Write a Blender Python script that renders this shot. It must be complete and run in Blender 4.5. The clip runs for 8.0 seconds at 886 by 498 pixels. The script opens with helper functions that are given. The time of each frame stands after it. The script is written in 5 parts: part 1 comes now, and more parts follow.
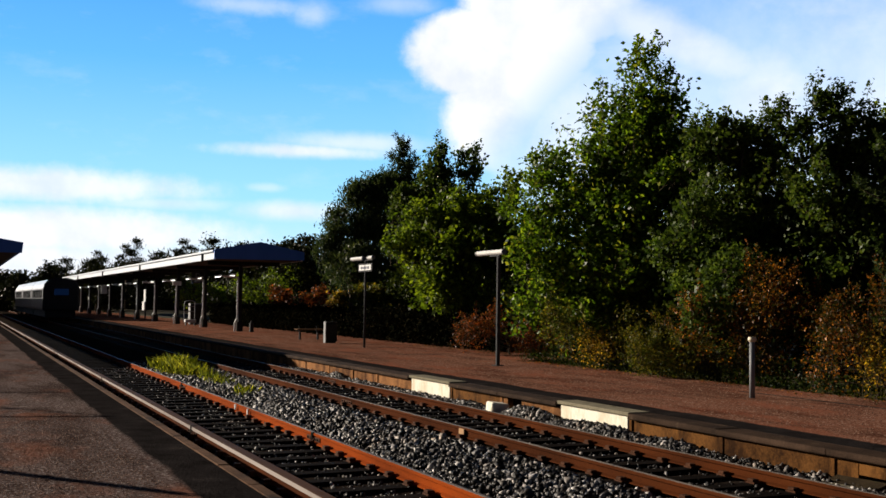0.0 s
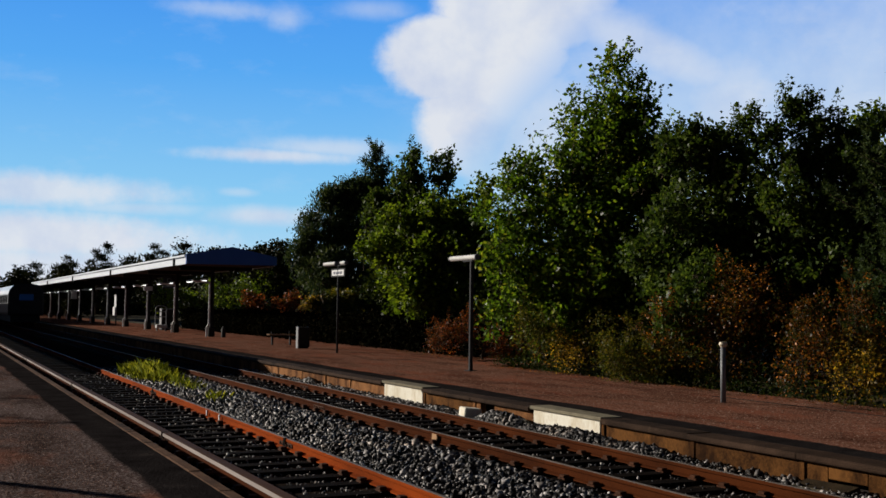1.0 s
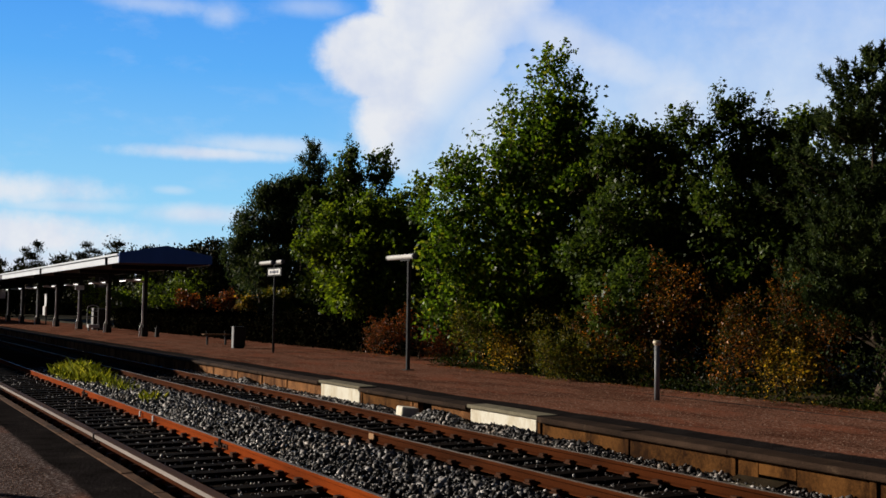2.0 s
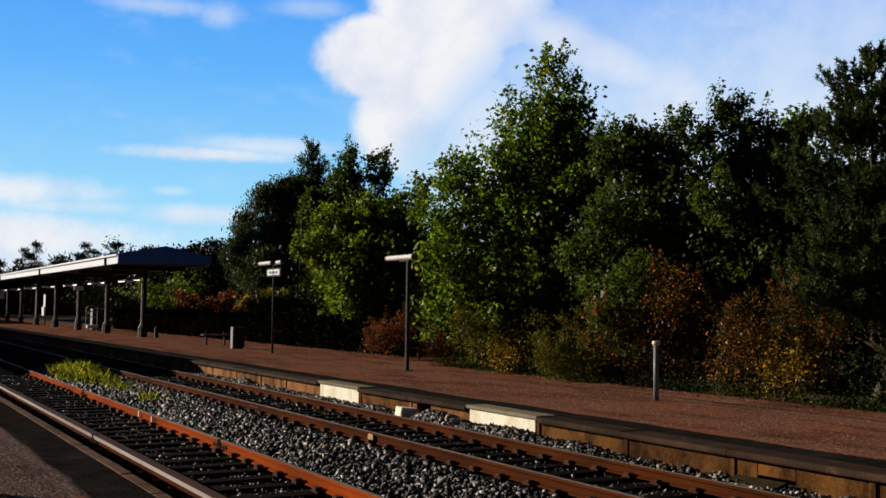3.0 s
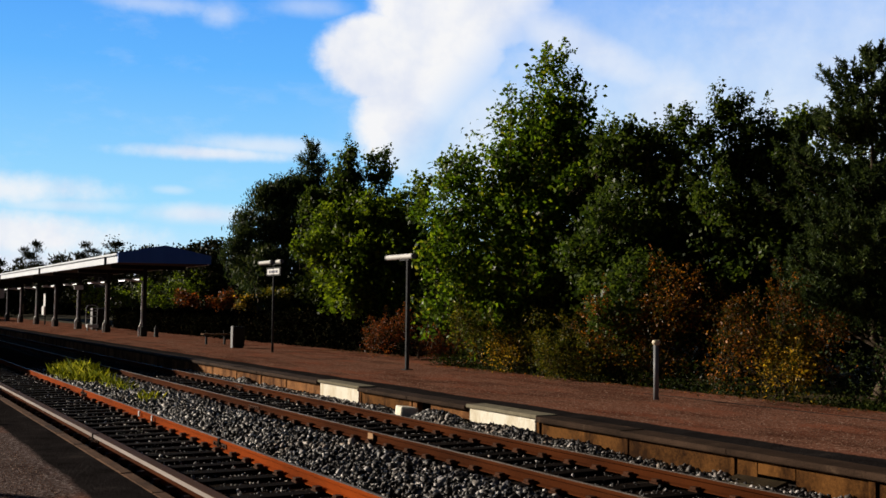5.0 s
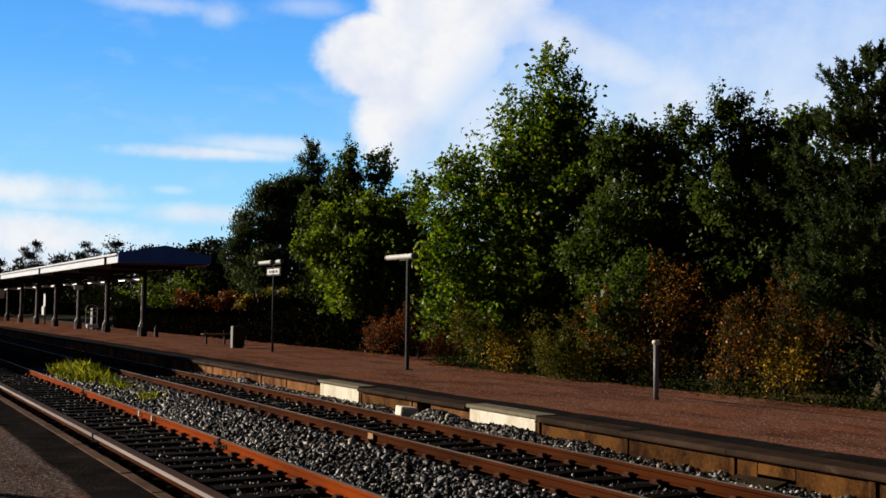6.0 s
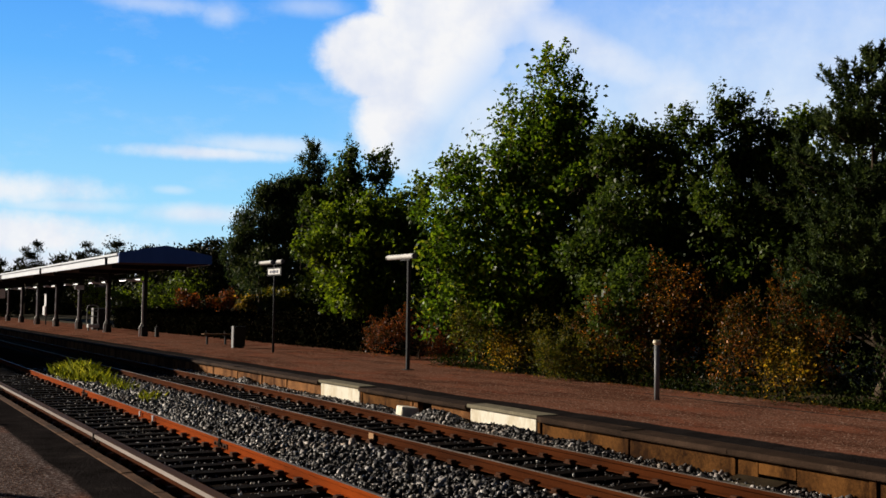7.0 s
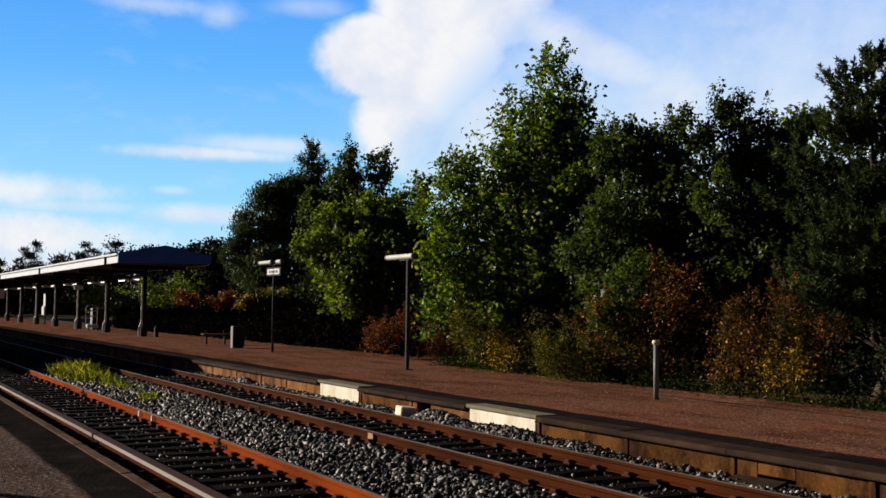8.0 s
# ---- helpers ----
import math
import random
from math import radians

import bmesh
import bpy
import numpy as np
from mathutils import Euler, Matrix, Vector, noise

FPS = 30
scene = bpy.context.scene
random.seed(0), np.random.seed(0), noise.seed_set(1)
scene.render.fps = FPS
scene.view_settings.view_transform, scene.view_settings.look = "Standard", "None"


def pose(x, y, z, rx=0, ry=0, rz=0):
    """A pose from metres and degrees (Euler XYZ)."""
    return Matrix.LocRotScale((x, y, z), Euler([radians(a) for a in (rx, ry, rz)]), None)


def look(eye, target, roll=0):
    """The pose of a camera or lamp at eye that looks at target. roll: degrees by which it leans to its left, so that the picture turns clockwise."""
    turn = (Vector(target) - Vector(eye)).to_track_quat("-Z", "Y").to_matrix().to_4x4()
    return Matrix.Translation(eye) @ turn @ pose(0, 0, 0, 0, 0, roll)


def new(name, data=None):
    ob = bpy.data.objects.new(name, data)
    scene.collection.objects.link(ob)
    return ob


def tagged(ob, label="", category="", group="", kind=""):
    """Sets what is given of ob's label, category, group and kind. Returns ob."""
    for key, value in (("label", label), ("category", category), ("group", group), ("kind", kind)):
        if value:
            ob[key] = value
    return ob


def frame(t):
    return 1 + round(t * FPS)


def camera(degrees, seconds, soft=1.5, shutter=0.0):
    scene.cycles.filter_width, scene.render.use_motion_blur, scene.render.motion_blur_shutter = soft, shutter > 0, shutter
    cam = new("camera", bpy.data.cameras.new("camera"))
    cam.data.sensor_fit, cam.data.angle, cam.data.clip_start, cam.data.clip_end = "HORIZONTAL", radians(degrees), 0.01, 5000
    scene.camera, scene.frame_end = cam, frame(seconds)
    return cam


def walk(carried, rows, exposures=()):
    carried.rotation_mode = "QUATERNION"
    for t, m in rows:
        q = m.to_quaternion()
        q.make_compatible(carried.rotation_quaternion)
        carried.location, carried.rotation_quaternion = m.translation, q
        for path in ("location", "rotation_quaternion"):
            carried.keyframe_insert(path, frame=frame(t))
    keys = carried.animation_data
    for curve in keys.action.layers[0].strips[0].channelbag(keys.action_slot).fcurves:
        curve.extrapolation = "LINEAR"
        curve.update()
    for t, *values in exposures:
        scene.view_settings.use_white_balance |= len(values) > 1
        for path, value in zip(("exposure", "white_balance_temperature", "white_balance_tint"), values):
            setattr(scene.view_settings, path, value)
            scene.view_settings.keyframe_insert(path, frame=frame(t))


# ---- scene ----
# Axes: y runs along the rails, x across them, z = 0 is the top of the rails.
EYE = (0.0, 0.0, 1.913)
cam = camera(45.15, 8.0, soft=1.55)
WALK = [
    (0.0, 2.971, -0.84, -24.551), (0.2, 3.09, -0.84, -24.55), (0.4, 3.21, -0.83, -24.545), (0.6, 3.26, -0.83, -24.555),
    (0.8, 3.265, -0.83, -24.81), (1.0, 3.271, -0.83, -26.0), (1.2, 3.27, -0.82, -27.3), (1.4, 3.267, -0.80, -28.55),
    (1.6, 3.265, -0.78, -29.08), (1.8, 3.265, -0.77, -29.3), (2.4, 3.28, -0.76, -29.39), (3.0, 3.3, -0.75, -29.41),
    (3.5, 3.262, -0.76, -29.38), (4.0, 3.261, -0.75, -29.41), (4.5, 3.261, -0.75, -29.41), (6.0, 3.261, -0.75, -29.41),
    (6.5, 3.266, -0.76, -29.44), (7.0, 3.26, -0.75, -29.37), (7.5, 3.261, -0.75, -29.41), (8.0, 3.261, -0.75, -29.41)]
EXPOSURES = [(0.0, 0.53, 6500, 10), (0.3, 0.38, 6350, 10), (0.6, 0.12, 6150, 10), (1.0, 0.04, 6100, 10), (1.5, 0.08, 6150, 10), (2.8, 0.24, 6450, 10), (3.5, 0.3, 6500, 10), (8.0, 0.3, 6500, 10)]
walk(cam, [(t, pose(*EYE, 90 + p, r, yaw)) for t, p, r, yaw in WALK], EXPOSURES)

# ---- light: a low autumn sun, ahead and to the left of the rails ----
SUN_EL = 16.7
SUN_FROM = Vector((-0.616, 0.788, math.tan(radians(SUN_EL)))).normalized()
sun_data = bpy.data.lights.new("sun", "SUN")
sun_data.energy, sun_data.angle, sun_data.color = 5.0, radians(0.53), (1.0, 0.88, 0.72)
sun = new("sun", sun_data)
sun.matrix_world = look(tuple(SUN_FROM * 100), (0, 0, 0))

world = bpy.data.worlds.new("sky")
scene.world = world
world.use_nodes = True
wn = world.node_tree.nodes
sky = wn.new("ShaderNodeTexSky")
sky.sky_type, sky.sun_disc = "NISHITA", False
sky.sun_elevation, sky.sun_rotation = radians(SUN_EL), math.atan2(-0.616, 0.788)
sky.air_density, sky.dust_density = 0.2, 0.1
wn["Background"].inputs[1].default_value = 0.021
world.node_tree.links.new(sky.outputs[0], wn["Background"].inputs[0])


# ---- materials ----
class Nodes:
    """Short hand for building a node material."""

    def __init__(self, name):
        self.mat = bpy.data.materials.new(name)
        self.mat.use_nodes = True
        self.tree = self.mat.node_tree
        self.bsdf = self.tree.nodes["Principled BSDF"]

    def add(self, kind, **sets):
        n = self.tree.nodes.new("ShaderNode" + kind)
        for k, v in sets.items():
            if k == "op":
                n.operation = v
            elif k == "blend":
                n.data_type, n.blend_type = "RGBA", v
            elif k == "clampit":
                n.use_clamp = v
            else:
                n.inputs[k].default_value = v
        return n

    def link(self, a, b):
        self.tree.links.new(a, b)

    def coords(self, kind="Object"):
        return self.add("TexCoord").outputs[kind]

    def noise(self, scale, detail=4.0, rough=0.55, vec=None, stretch=None):
        n = self.add("TexNoise", Scale=scale, Detail=detail, Roughness=rough)
        v = vec or self.add("NewGeometry").outputs["Position"]
        if stretch:
            m = self.add("Mapping", Scale=stretch)
            self.link(v, m.inputs["Vector"])
            v = m.outputs[0]
        self.link(v, n.inputs["Vector"])
        return n.outputs["Fac"]

    def ramp(self, fac, stops):
        n = self.add("ValToRGB")
        el = n.color_ramp.elements
        while len(el) < len(stops):
            el.new(0.5)
        for e, (p, c) in zip(el, stops):
            e.position, e.color = p, (*c, 1)
        self.link(fac, n.inputs[0])
        return n.outputs["Color"]

    def math(self, op, a, b=None):
        n = self.add("Math", op=op)
        for i, v in enumerate((a, b)):
            if v is None:
                continue
            if isinstance(v, (int, float)):
                n.inputs[i].default_value = v
            else:
                self.link(v, n.inputs[i])
        return n.outputs[0]

    def mix(self, fac, a, b, blend="MIX"):
        n = self.add("Mix", blend=blend)
        for s, v in (("Factor_Float", fac), ("A_Color", a), ("B_Color", b)):
            sock = next(i for i in n.inputs if i.identifier == s)
            if isinstance(v, (int, float)):
                sock.default_value = v
            elif isinstance(v, tuple):
                sock.default_value = (*v, 1)
            else:
                self.link(v, sock)
        return next(o for o in n.outputs if o.identifier == "Result_Color")

    def finish(self, color, rough=0.8, metal=0.0, bump=None, height=0.01, spec=0.5):
        b = self.bsdf.inputs
        for sock, v in (("Base Color", color), ("Roughness", rough), ("Metallic", metal), ("Specular IOR Level", spec)):
            if isinstance(v, tuple):
                b[sock].default_value = (*v, 1)
            elif isinstance(v, (int, float)):
                b[sock].default_value = v
            else:
                self.link(v, b[sock])
        if bump is not None:
            n = self.add("Bump", Distance=height, Strength=1.0)
            self.link(bump, n.inputs["Height"])
            self.link(n.outputs[0], b["Normal"])
        return self.mat


def surface(name, dark, light, scale=4.0, fine=60.0, rough=0.85, metal=0.0, bump=0.004, stain=None, spec=None, stretch=None):
    """Two-scale mottled surface; stain: an extra (colour, scale, threshold)."""
    spec = (0.06 if rough > 0.72 else 0.35) if spec is None else spec
    m = Nodes(name)
    big, small = m.noise(scale, 5, stretch=stretch), m.noise(fine, 3)
    rnd = m.add("ObjectInfo").outputs["Random"]
    fac = m.math("ADD", m.math("MULTIPLY", big, 0.7), m.math("MULTIPLY", small, 0.3))
    fac = m.math("ADD", fac, m.math("MULTIPLY", m.math("SUBTRACT", rnd, 0.5), 0.12))
    col = m.ramp(fac, [(0.3, dark), (0.7, light)])
    if stain:
        mask = m.ramp(m.noise(stain[1], 6, 0.65), [(stain[2], (0, 0, 0)), (stain[2] + 0.12, (1, 1, 1))])
        col = m.mix(mask, col, stain[0])
    return m.finish(col, rough, metal, small, bump, spec)


def platform_top(name, dark, light, grit, size=30.0, relief=0.02, edge=10.0, side=1.0, ragged=0.4, patch=(0.2, 0.08, 0.05)):
    """Worn tarmac with embedded chips and soft patches."""
    m = Nodes(name)
    big, mid = m.noise(0.35, 5), m.noise(2.2, 6, 0.65)
    wear = m.ramp(m.noise(1.1, 7, 0.7, stretch=(1, 0.35, 1)), [(0.40, (0.45, 0.42, 0.4)), (0.52, (1, 1, 1))])
    fac = m.math("ADD", m.math("MULTIPLY", big, 0.5), m.math("MULTIPLY", mid, 0.5))
    col = m.ramp(fac, [(0.32, dark), (0.68, light)])
    speck = m.noise(size * 1.5, 3, 0.7)
    chips = m.ramp(speck, [(0.53, (0, 0, 0)), (0.70, (1, 1, 1))])
    pits = m.ramp(speck, [(0.34, (0.35, 0.33, 0.32)), (0.46, (1, 1, 1))])
    col = m.mix(m.math("MULTIPLY", chips, 0.8), col, grit)
    bare = m.ramp(m.noise(0.9, 6, 0.65, stretch=(1, 0.5, 1)), [(0.5, (0, 0, 0)), (0.62, (1, 1, 1))])
    col = m.mix(m.math("MULTIPLY", bare, 0.75), col, patch)
    col = m.mix(0.8, col, wear, "MULTIPLY")
    col = m.mix(0.9, col, pits, "MULTIPLY")
    # a ragged band of newer dark asphalt along the platform's edge
    sep = m.add("SeparateXYZ")
    m.link(m.add("NewGeometry").outputs["Position"], sep.inputs[0])
    d = m.math("MULTIPLY", m.math("SUBTRACT", sep.outputs[0], edge), side)
    d = m.math("ADD", d, m.math("MULTIPLY", m.math("SUBTRACT", m.noise(0.6, 4, 0.5), 0.5), ragged))
    d = m.math("ADD", d, m.math("MULTIPLY", m.math("SUBTRACT", m.noise(9.0, 3), 0.5), ragged * 0.3))
    band = m.add("MapRange", **{"From Min": -0.03, "From Max": 0.03})
    m.link(d, band.inputs["Value"])
    asphalt = m.ramp(m.math("ADD", m.math("MULTIPLY", m.noise(2.4, 6, 0.65), 0.7), m.math("MULTIPLY", speck, 0.3)), [(0.32, (0.010, 0.0085, 0.0085)), (0.58, (0.026, 0.0225, 0.0225)), (0.78, (0.065, 0.052, 0.045))])
    col = m.mix(band.outputs[0], col, asphalt)
    return m.finish(col, 0.9, 0.0, speck, relief, 0.0)


def leaf_mat(name, stops, trans=0.45, spec=0.17):
    """Leaves of several tints, one tint a leaf, that let some light through."""
    m = Nodes(name)
    rnd = m.add("NewGeometry").outputs["Random Per Island"]
    patch = m.noise(0.7, 3)
    fac = m.math("ADD", rnd, m.math("MULTIPLY", m.math("SUBTRACT", patch, 0.5), 0.9))
    col = m.ramp(fac, stops)
    m.finish(col, 0.42, 0.0, spec=spec)
    tl = m.add("BsdfTranslucent")
    m.link(m.mix(1.0, col, (1.0, 1.0, 0.55), "MULTIPLY"), tl.inputs["Color"])
    mx = m.add("MixShader", Fac=trans)
    out = m.tree.nodes["Material Output"]
    m.link(m.bsdf.outputs[0], mx.inputs[1])
    m.link(tl.outputs[0], mx.inputs[2])
    m.link(mx.outputs[0], out.inputs["Surface"])
    return m.mat


def glow(name, color, strength):
    m = Nodes(name)
    m.finish((0.8, 0.8, 0.8), 0.4)
    m.bsdf.inputs["Emission Color"].default_value = (*color, 1)
    m.bsdf.inputs["Emission Strength"].default_value = strength
    return m.mat


def wall_mat(name, dark, light, streak):
    """Old cast concrete with rusty vertical streaks under the coping."""
    m = Nodes(name)
    fac = m.math("ADD", m.math("MULTIPLY", m.noise(1.6, 5), 0.6), m.math("MULTIPLY", m.noise(30, 4), 0.4))
    rnd = m.add("ObjectInfo").outputs["Random"]
    fac = m.math("ADD", fac, m.math("MULTIPLY", m.math("SUBTRACT", rnd, 0.5), 0.25))
    col = m.ramp(fac, [(0.3, dark), (0.7, light)])
    runs = m.ramp(m.noise(1.8, 6, 0.7, stretch=(1, 1.3, 0.6)), [(0.47, (0, 0, 0)), (0.62, (1, 1, 1))])
    col = m.mix(m.math("MULTIPLY", runs, 0.85), col, streak)
    return m.finish(col, 0.9, 0.0, m.noise(45, 4), 0.006, 0.05)


def rail_mat(name, rust_dark, rust):
    """Rusty rail flank: brown scale with brighter rust in long runs."""
    m = Nodes(name)
    fac = m.math("ADD", m.math("MULTIPLY", m.noise(2.0, 5, stretch=(1, 0.25, 1)), 0.6), m.math("MULTIPLY", m.noise(70, 4), 0.4))
    col = m.ramp(fac, [(0.3, rust_dark), (0.7, rust)])
    return m.finish(col, 0.9, 0.0, m.noise(90, 3), 0.003, 0.02)


M_RAIL = rail_mat("rusty_rail", (0.08, 0.016, 0.003), (0.37, 0.066, 0.007))
M_STEEL = surface("worn_steel", (0.06, 0.045, 0.036), (0.2, 0.17, 0.15), 3, 120, 0.65, 0.3, 0.001, stretch=(1, 0.1, 1))
M_SLEEPER = surface("creosoted_timber", (0.004, 0.003, 0.0025), (0.015, 0.0105, 0.008), 6, 80, 0.9, 0, 0.006, stretch=(0.3, 4, 4), spec=0.02)
M_FASTENER = surface("rusty_iron", (0.03, 0.014, 0.008), (0.10, 0.04, 0.02), 20, 90, 0.8, 0.3, 0.003)
M_BED = surface("ballast_dirt", (0.010, 0.008, 0.007), (0.04, 0.03, 0.024), 5, 50, 0.95, 0, 0.02, spec=0.0)
M_NEAR = platform_top("near_tarmac", (0.082, 0.058, 0.054), (0.15, 0.106, 0.096), (0.5, 0.45, 0.43), 18.0, 0.02, 1.9, 1.0, 0.2, (0.24, 0.105, 0.07))
M_FAR = platform_top("far_tarmac", (0.142, 0.06, 0.04), (0.245, 0.109, 0.07), (0.55, 0.37, 0.28), 14.0, 0.02, 10.75, -1.0, 0.4, (0.27, 0.095, 0.055))
M_STRIP = surface("dark_asphalt", (0.012, 0.010, 0.009), (0.034, 0.028, 0.024), 2.5, 70, 0.9, 0, 0.005, ((0.06, 0.044, 0.032), 1.3, 0.6))
M_COPING = surface("weathered_coping", (0.016, 0.010, 0.007), (0.07, 0.042, 0.028), 2.2, 45, 0.9, 0, 0.012, ((0.12, 0.08, 0.052), 2.6, 0.62))
M_WALL_DIRTY = wall_mat("dirty_platform_wall", (0.02, 0.008, 0.003), (0.175, 0.075, 0.02), (0.013, 0.005, 0.002))
M_EDGE = surface("brown_edge_stone", (0.05, 0.028, 0.016), (0.16, 0.085, 0.046), 3, 50, 0.9, 0, 0.008, ((0.02, 0.014, 0.01), 1.5, 0.56))
M_WALL = wall_mat("platform_wall", (0.10, 0.043, 0.016), (0.38, 0.178, 0.07), (0.052, 0.019, 0.008))
M_RAIL_DULL = rail_mat("brown_rail", (0.015, 0.005, 0.0025), (0.10, 0.027, 0.007))
M_PIPE = surface("white_pipe", (0.66, 0.67, 0.68), (0.8, 0.81, 0.82), 5, 60, 0.5, 0, 0.001)
M_WHITE = wall_mat("new_concrete", (0.8, 0.75, 0.62), (0.9, 0.87, 0.76), (0.66, 0.58, 0.42))
M_PALE = surface("pale_coping", (0.12, 0.105, 0.075), (0.27, 0.24, 0.17), 4, 60, 0.9, 0, 0.005, ((0.07, 0.06, 0.035), 4.0, 0.58))
M_MOSS = surface("mossy_slab", (0.018, 0.013, 0.008), (0.055, 0.038, 0.02), 5, 60, 0.92, 0, 0.01, ((0.03, 0.03, 0.012), 6.0, 0.58))
M_GALV = surface("galvanised_steel", (0.13, 0.138, 0.15), (0.23, 0.24, 0.255), 5, 60, 0.55, 0.0, 0.002)
M_POST = surface("dark_painted_steel", (0.026, 0.028, 0.031), (0.055, 0.058, 0.062), 6, 60, 0.74, 0.0, 0.002)
M_LAMP = surface("lamp_housing", (0.5, 0.5, 0.48), (0.66, 0.65, 0.62), 6, 50, 0.45, 0, 0.001)
M_CREAM = surface("cream_plastic", (0.6, 0.52, 0.36), (0.75, 0.66, 0.48), 8, 60, 0.5, 0, 0.001)
M_TAN = surface("tan_paint", (0.3, 0.15, 0.05), (0.45, 0.24, 0.09), 8, 60, 0.6, 0, 0.001)
M_BLUE = surface("blue_fascia", (0.05, 0.15, 0.5), (0.075, 0.2, 0.62), 1.5, 40, 0.55, 0, 0.002, stretch=(1, 1, 0.3))
M_FASCIA = surface("grey_white_fascia", (0.55, 0.61, 0.70), (0.68, 0.75, 0.84), 1.5, 40, 0.6, 0, 0.002, stretch=(1, 0.3, 2))
M_FELT = surface("roofing_felt", (0.04, 0.04, 0.04), (0.09, 0.088, 0.085), 1.2, 40, 0.9, 0, 0.004)
M_SOFFIT = surface("soffit_boards", (0.05, 0.045, 0.04), (0.10, 0.09, 0.08), 2, 40, 0.8, 0, 0.002)
M_COLUMN = surface("painted_column", (0.012, 0.012, 0.013), (0.03, 0.03, 0.032), 3, 50, 0.75, 0, 0.002)
M_PLINTH = surface("column_plinth", (0.018, 0.017, 0.016), (0.05, 0.047, 0.044), 4, 60, 0.85, 0, 0.004)
M_TUBE = glow("fluorescent_tube", (1.0, 0.95, 0.85), 2.2)
M_WOOD = surface("bench_wood", (0.10, 0.055, 0.03), (0.2, 0.115, 0.06), 3, 70, 0.75, 0, 0.003, stretch=(6, 0.5, 6))
M_DARKPLASTIC = surface("dark_green_metal", (0.008, 0.010, 0.011), (0.02, 0.024, 0.025), 5, 60, 0.6, 0, 0.002)
M_SIGN = surface("sign_white", (0.62, 0.63, 0.64), (0.72, 0.73, 0.74), 4, 40, 0.45, 0, 0.001)
M_INK = surface("sign_ink", (0.02, 0.03, 0.07), (0.04, 0.05, 0.1), 8, 40, 0.5, 0, 0.001)
M_BARK = surface("bark", (0.035, 0.026, 0.018), (0.12, 0.09, 0.065), 6, 40, 0.95, 0, 0.02, stretch=(3, 3, 0.5))
M_EARTH = surface("earth_and_litter", (0.03, 0.025, 0.014), (0.10, 0.075, 0.04), 1.5, 25, 0.95, 0, 0.02, ((0.05, 0.06, 0.02), 0.6, 0.5))
M_TRAIN = surface("train_side", (0.24, 0.25, 0.28), (0.38, 0.39, 0.42), 1.0, 30, 0.28, 0.75, 0.001, stretch=(1, 0.2, 1))
M_RUBBER = surface("black_rubber", (0.008, 0.008, 0.009), (0.02, 0.02, 0.021), 3, 40, 0.7, 0, 0.003)
M_GLASS = Nodes("dark_glass").finish((0.01, 0.012, 0.015), 0.05, 0.0, spec=0.8)
# the blue of the reflected sky is painted into the mirror's base colour
M_SCREEN = Nodes("sky_tinted_windscreen").finish((0.3, 0.62, 1.0), 0.08, 1.0)
M_GRASS = leaf_mat("grass_blades", [(0.05, (0.05, 0.07, 0.006)), (0.5, (0.18, 0.21, 0.015)), (1.0, (0.5, 0.48, 0.05))], 0.55)
M_OAK = leaf_mat("oak_leaves", [(0.05, (0.025, 0.046, 0.006)), (0.4, (0.071, 0.139, 0.010)), (0.82, (0.183, 0.286, 0.016)), (1.0, (0.377, 0.389, 0.035))], 0.55)
M_MAPLE = leaf_mat("maple_leaves", [(0.05, (0.035, 0.06, 0.006)), (0.5, (0.10, 0.165, 0.011)), (1.0, (0.27, 0.34, 0.022))], 0.5)
# thicket leaves: the deep shade under the crowns is painted into this colour
M_SHADEDLEAF = leaf_mat("shade_dark_leaves", [(0.1, (0.008, 0.015, 0.004)), (0.6, (0.019, 0.031, 0.006)), (1.0, (0.07, 0.085, 0.014))], 0.25, 0.04)
M_MIDLEAF = leaf_mat("mid_green_leaves", [(0.1, (0.024, 0.044, 0.010)), (0.6, (0.06, 0.10, 0.016)), (1.0, (0.13, 0.17, 0.026))], 0.45, 0.15)
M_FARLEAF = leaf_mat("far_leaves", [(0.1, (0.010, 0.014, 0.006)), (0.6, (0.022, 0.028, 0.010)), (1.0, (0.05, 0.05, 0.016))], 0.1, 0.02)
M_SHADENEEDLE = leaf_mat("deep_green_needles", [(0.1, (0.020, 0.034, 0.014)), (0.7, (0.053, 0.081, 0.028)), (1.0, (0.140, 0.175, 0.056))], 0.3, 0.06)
# near-black without gloss: the hedge's shade is put into the leaf colour
M_HEDGE_SHADED = leaf_mat("shade_black_hedge_leaves", [(0.1, (0.004, 0.005, 0.003)), (0.6, (0.008, 0.009, 0.005)), (1.0, (0.018, 0.014, 0.007))], 0.05, 0.0)
M_BRONZE = surface("brown_worn_steel", (0.032, 0.014, 0.008), (0.09, 0.043, 0.024), 3, 120, 0.75, 0.0, 0.001, stretch=(1, 0.1, 1))
M_POLISHED = surface("polished_flank", (0.22, 0.17, 0.15), (0.62, 0.56, 0.53), 2, 120, 0.35, 0.3, 0.001, stretch=(1, 0.1, 1))
M_NEEDLE = leaf_mat("pine_needles", [(0.1, (0.019, 0.036, 0.018)), (0.6, (0.048, 0.074, 0.031)), (1.0, (0.120, 0.144, 0.054))], 0.3, 0.1)
M_RED = leaf_mat("red_leaves", [(0.1, (0.041, 0.030, 0.011)), (0.5, (0.135, 0.047, 0.016)), (0.85, (0.324, 0.068, 0.020)), (1.0, (0.486, 0.135, 0.027))], spec=0.14)
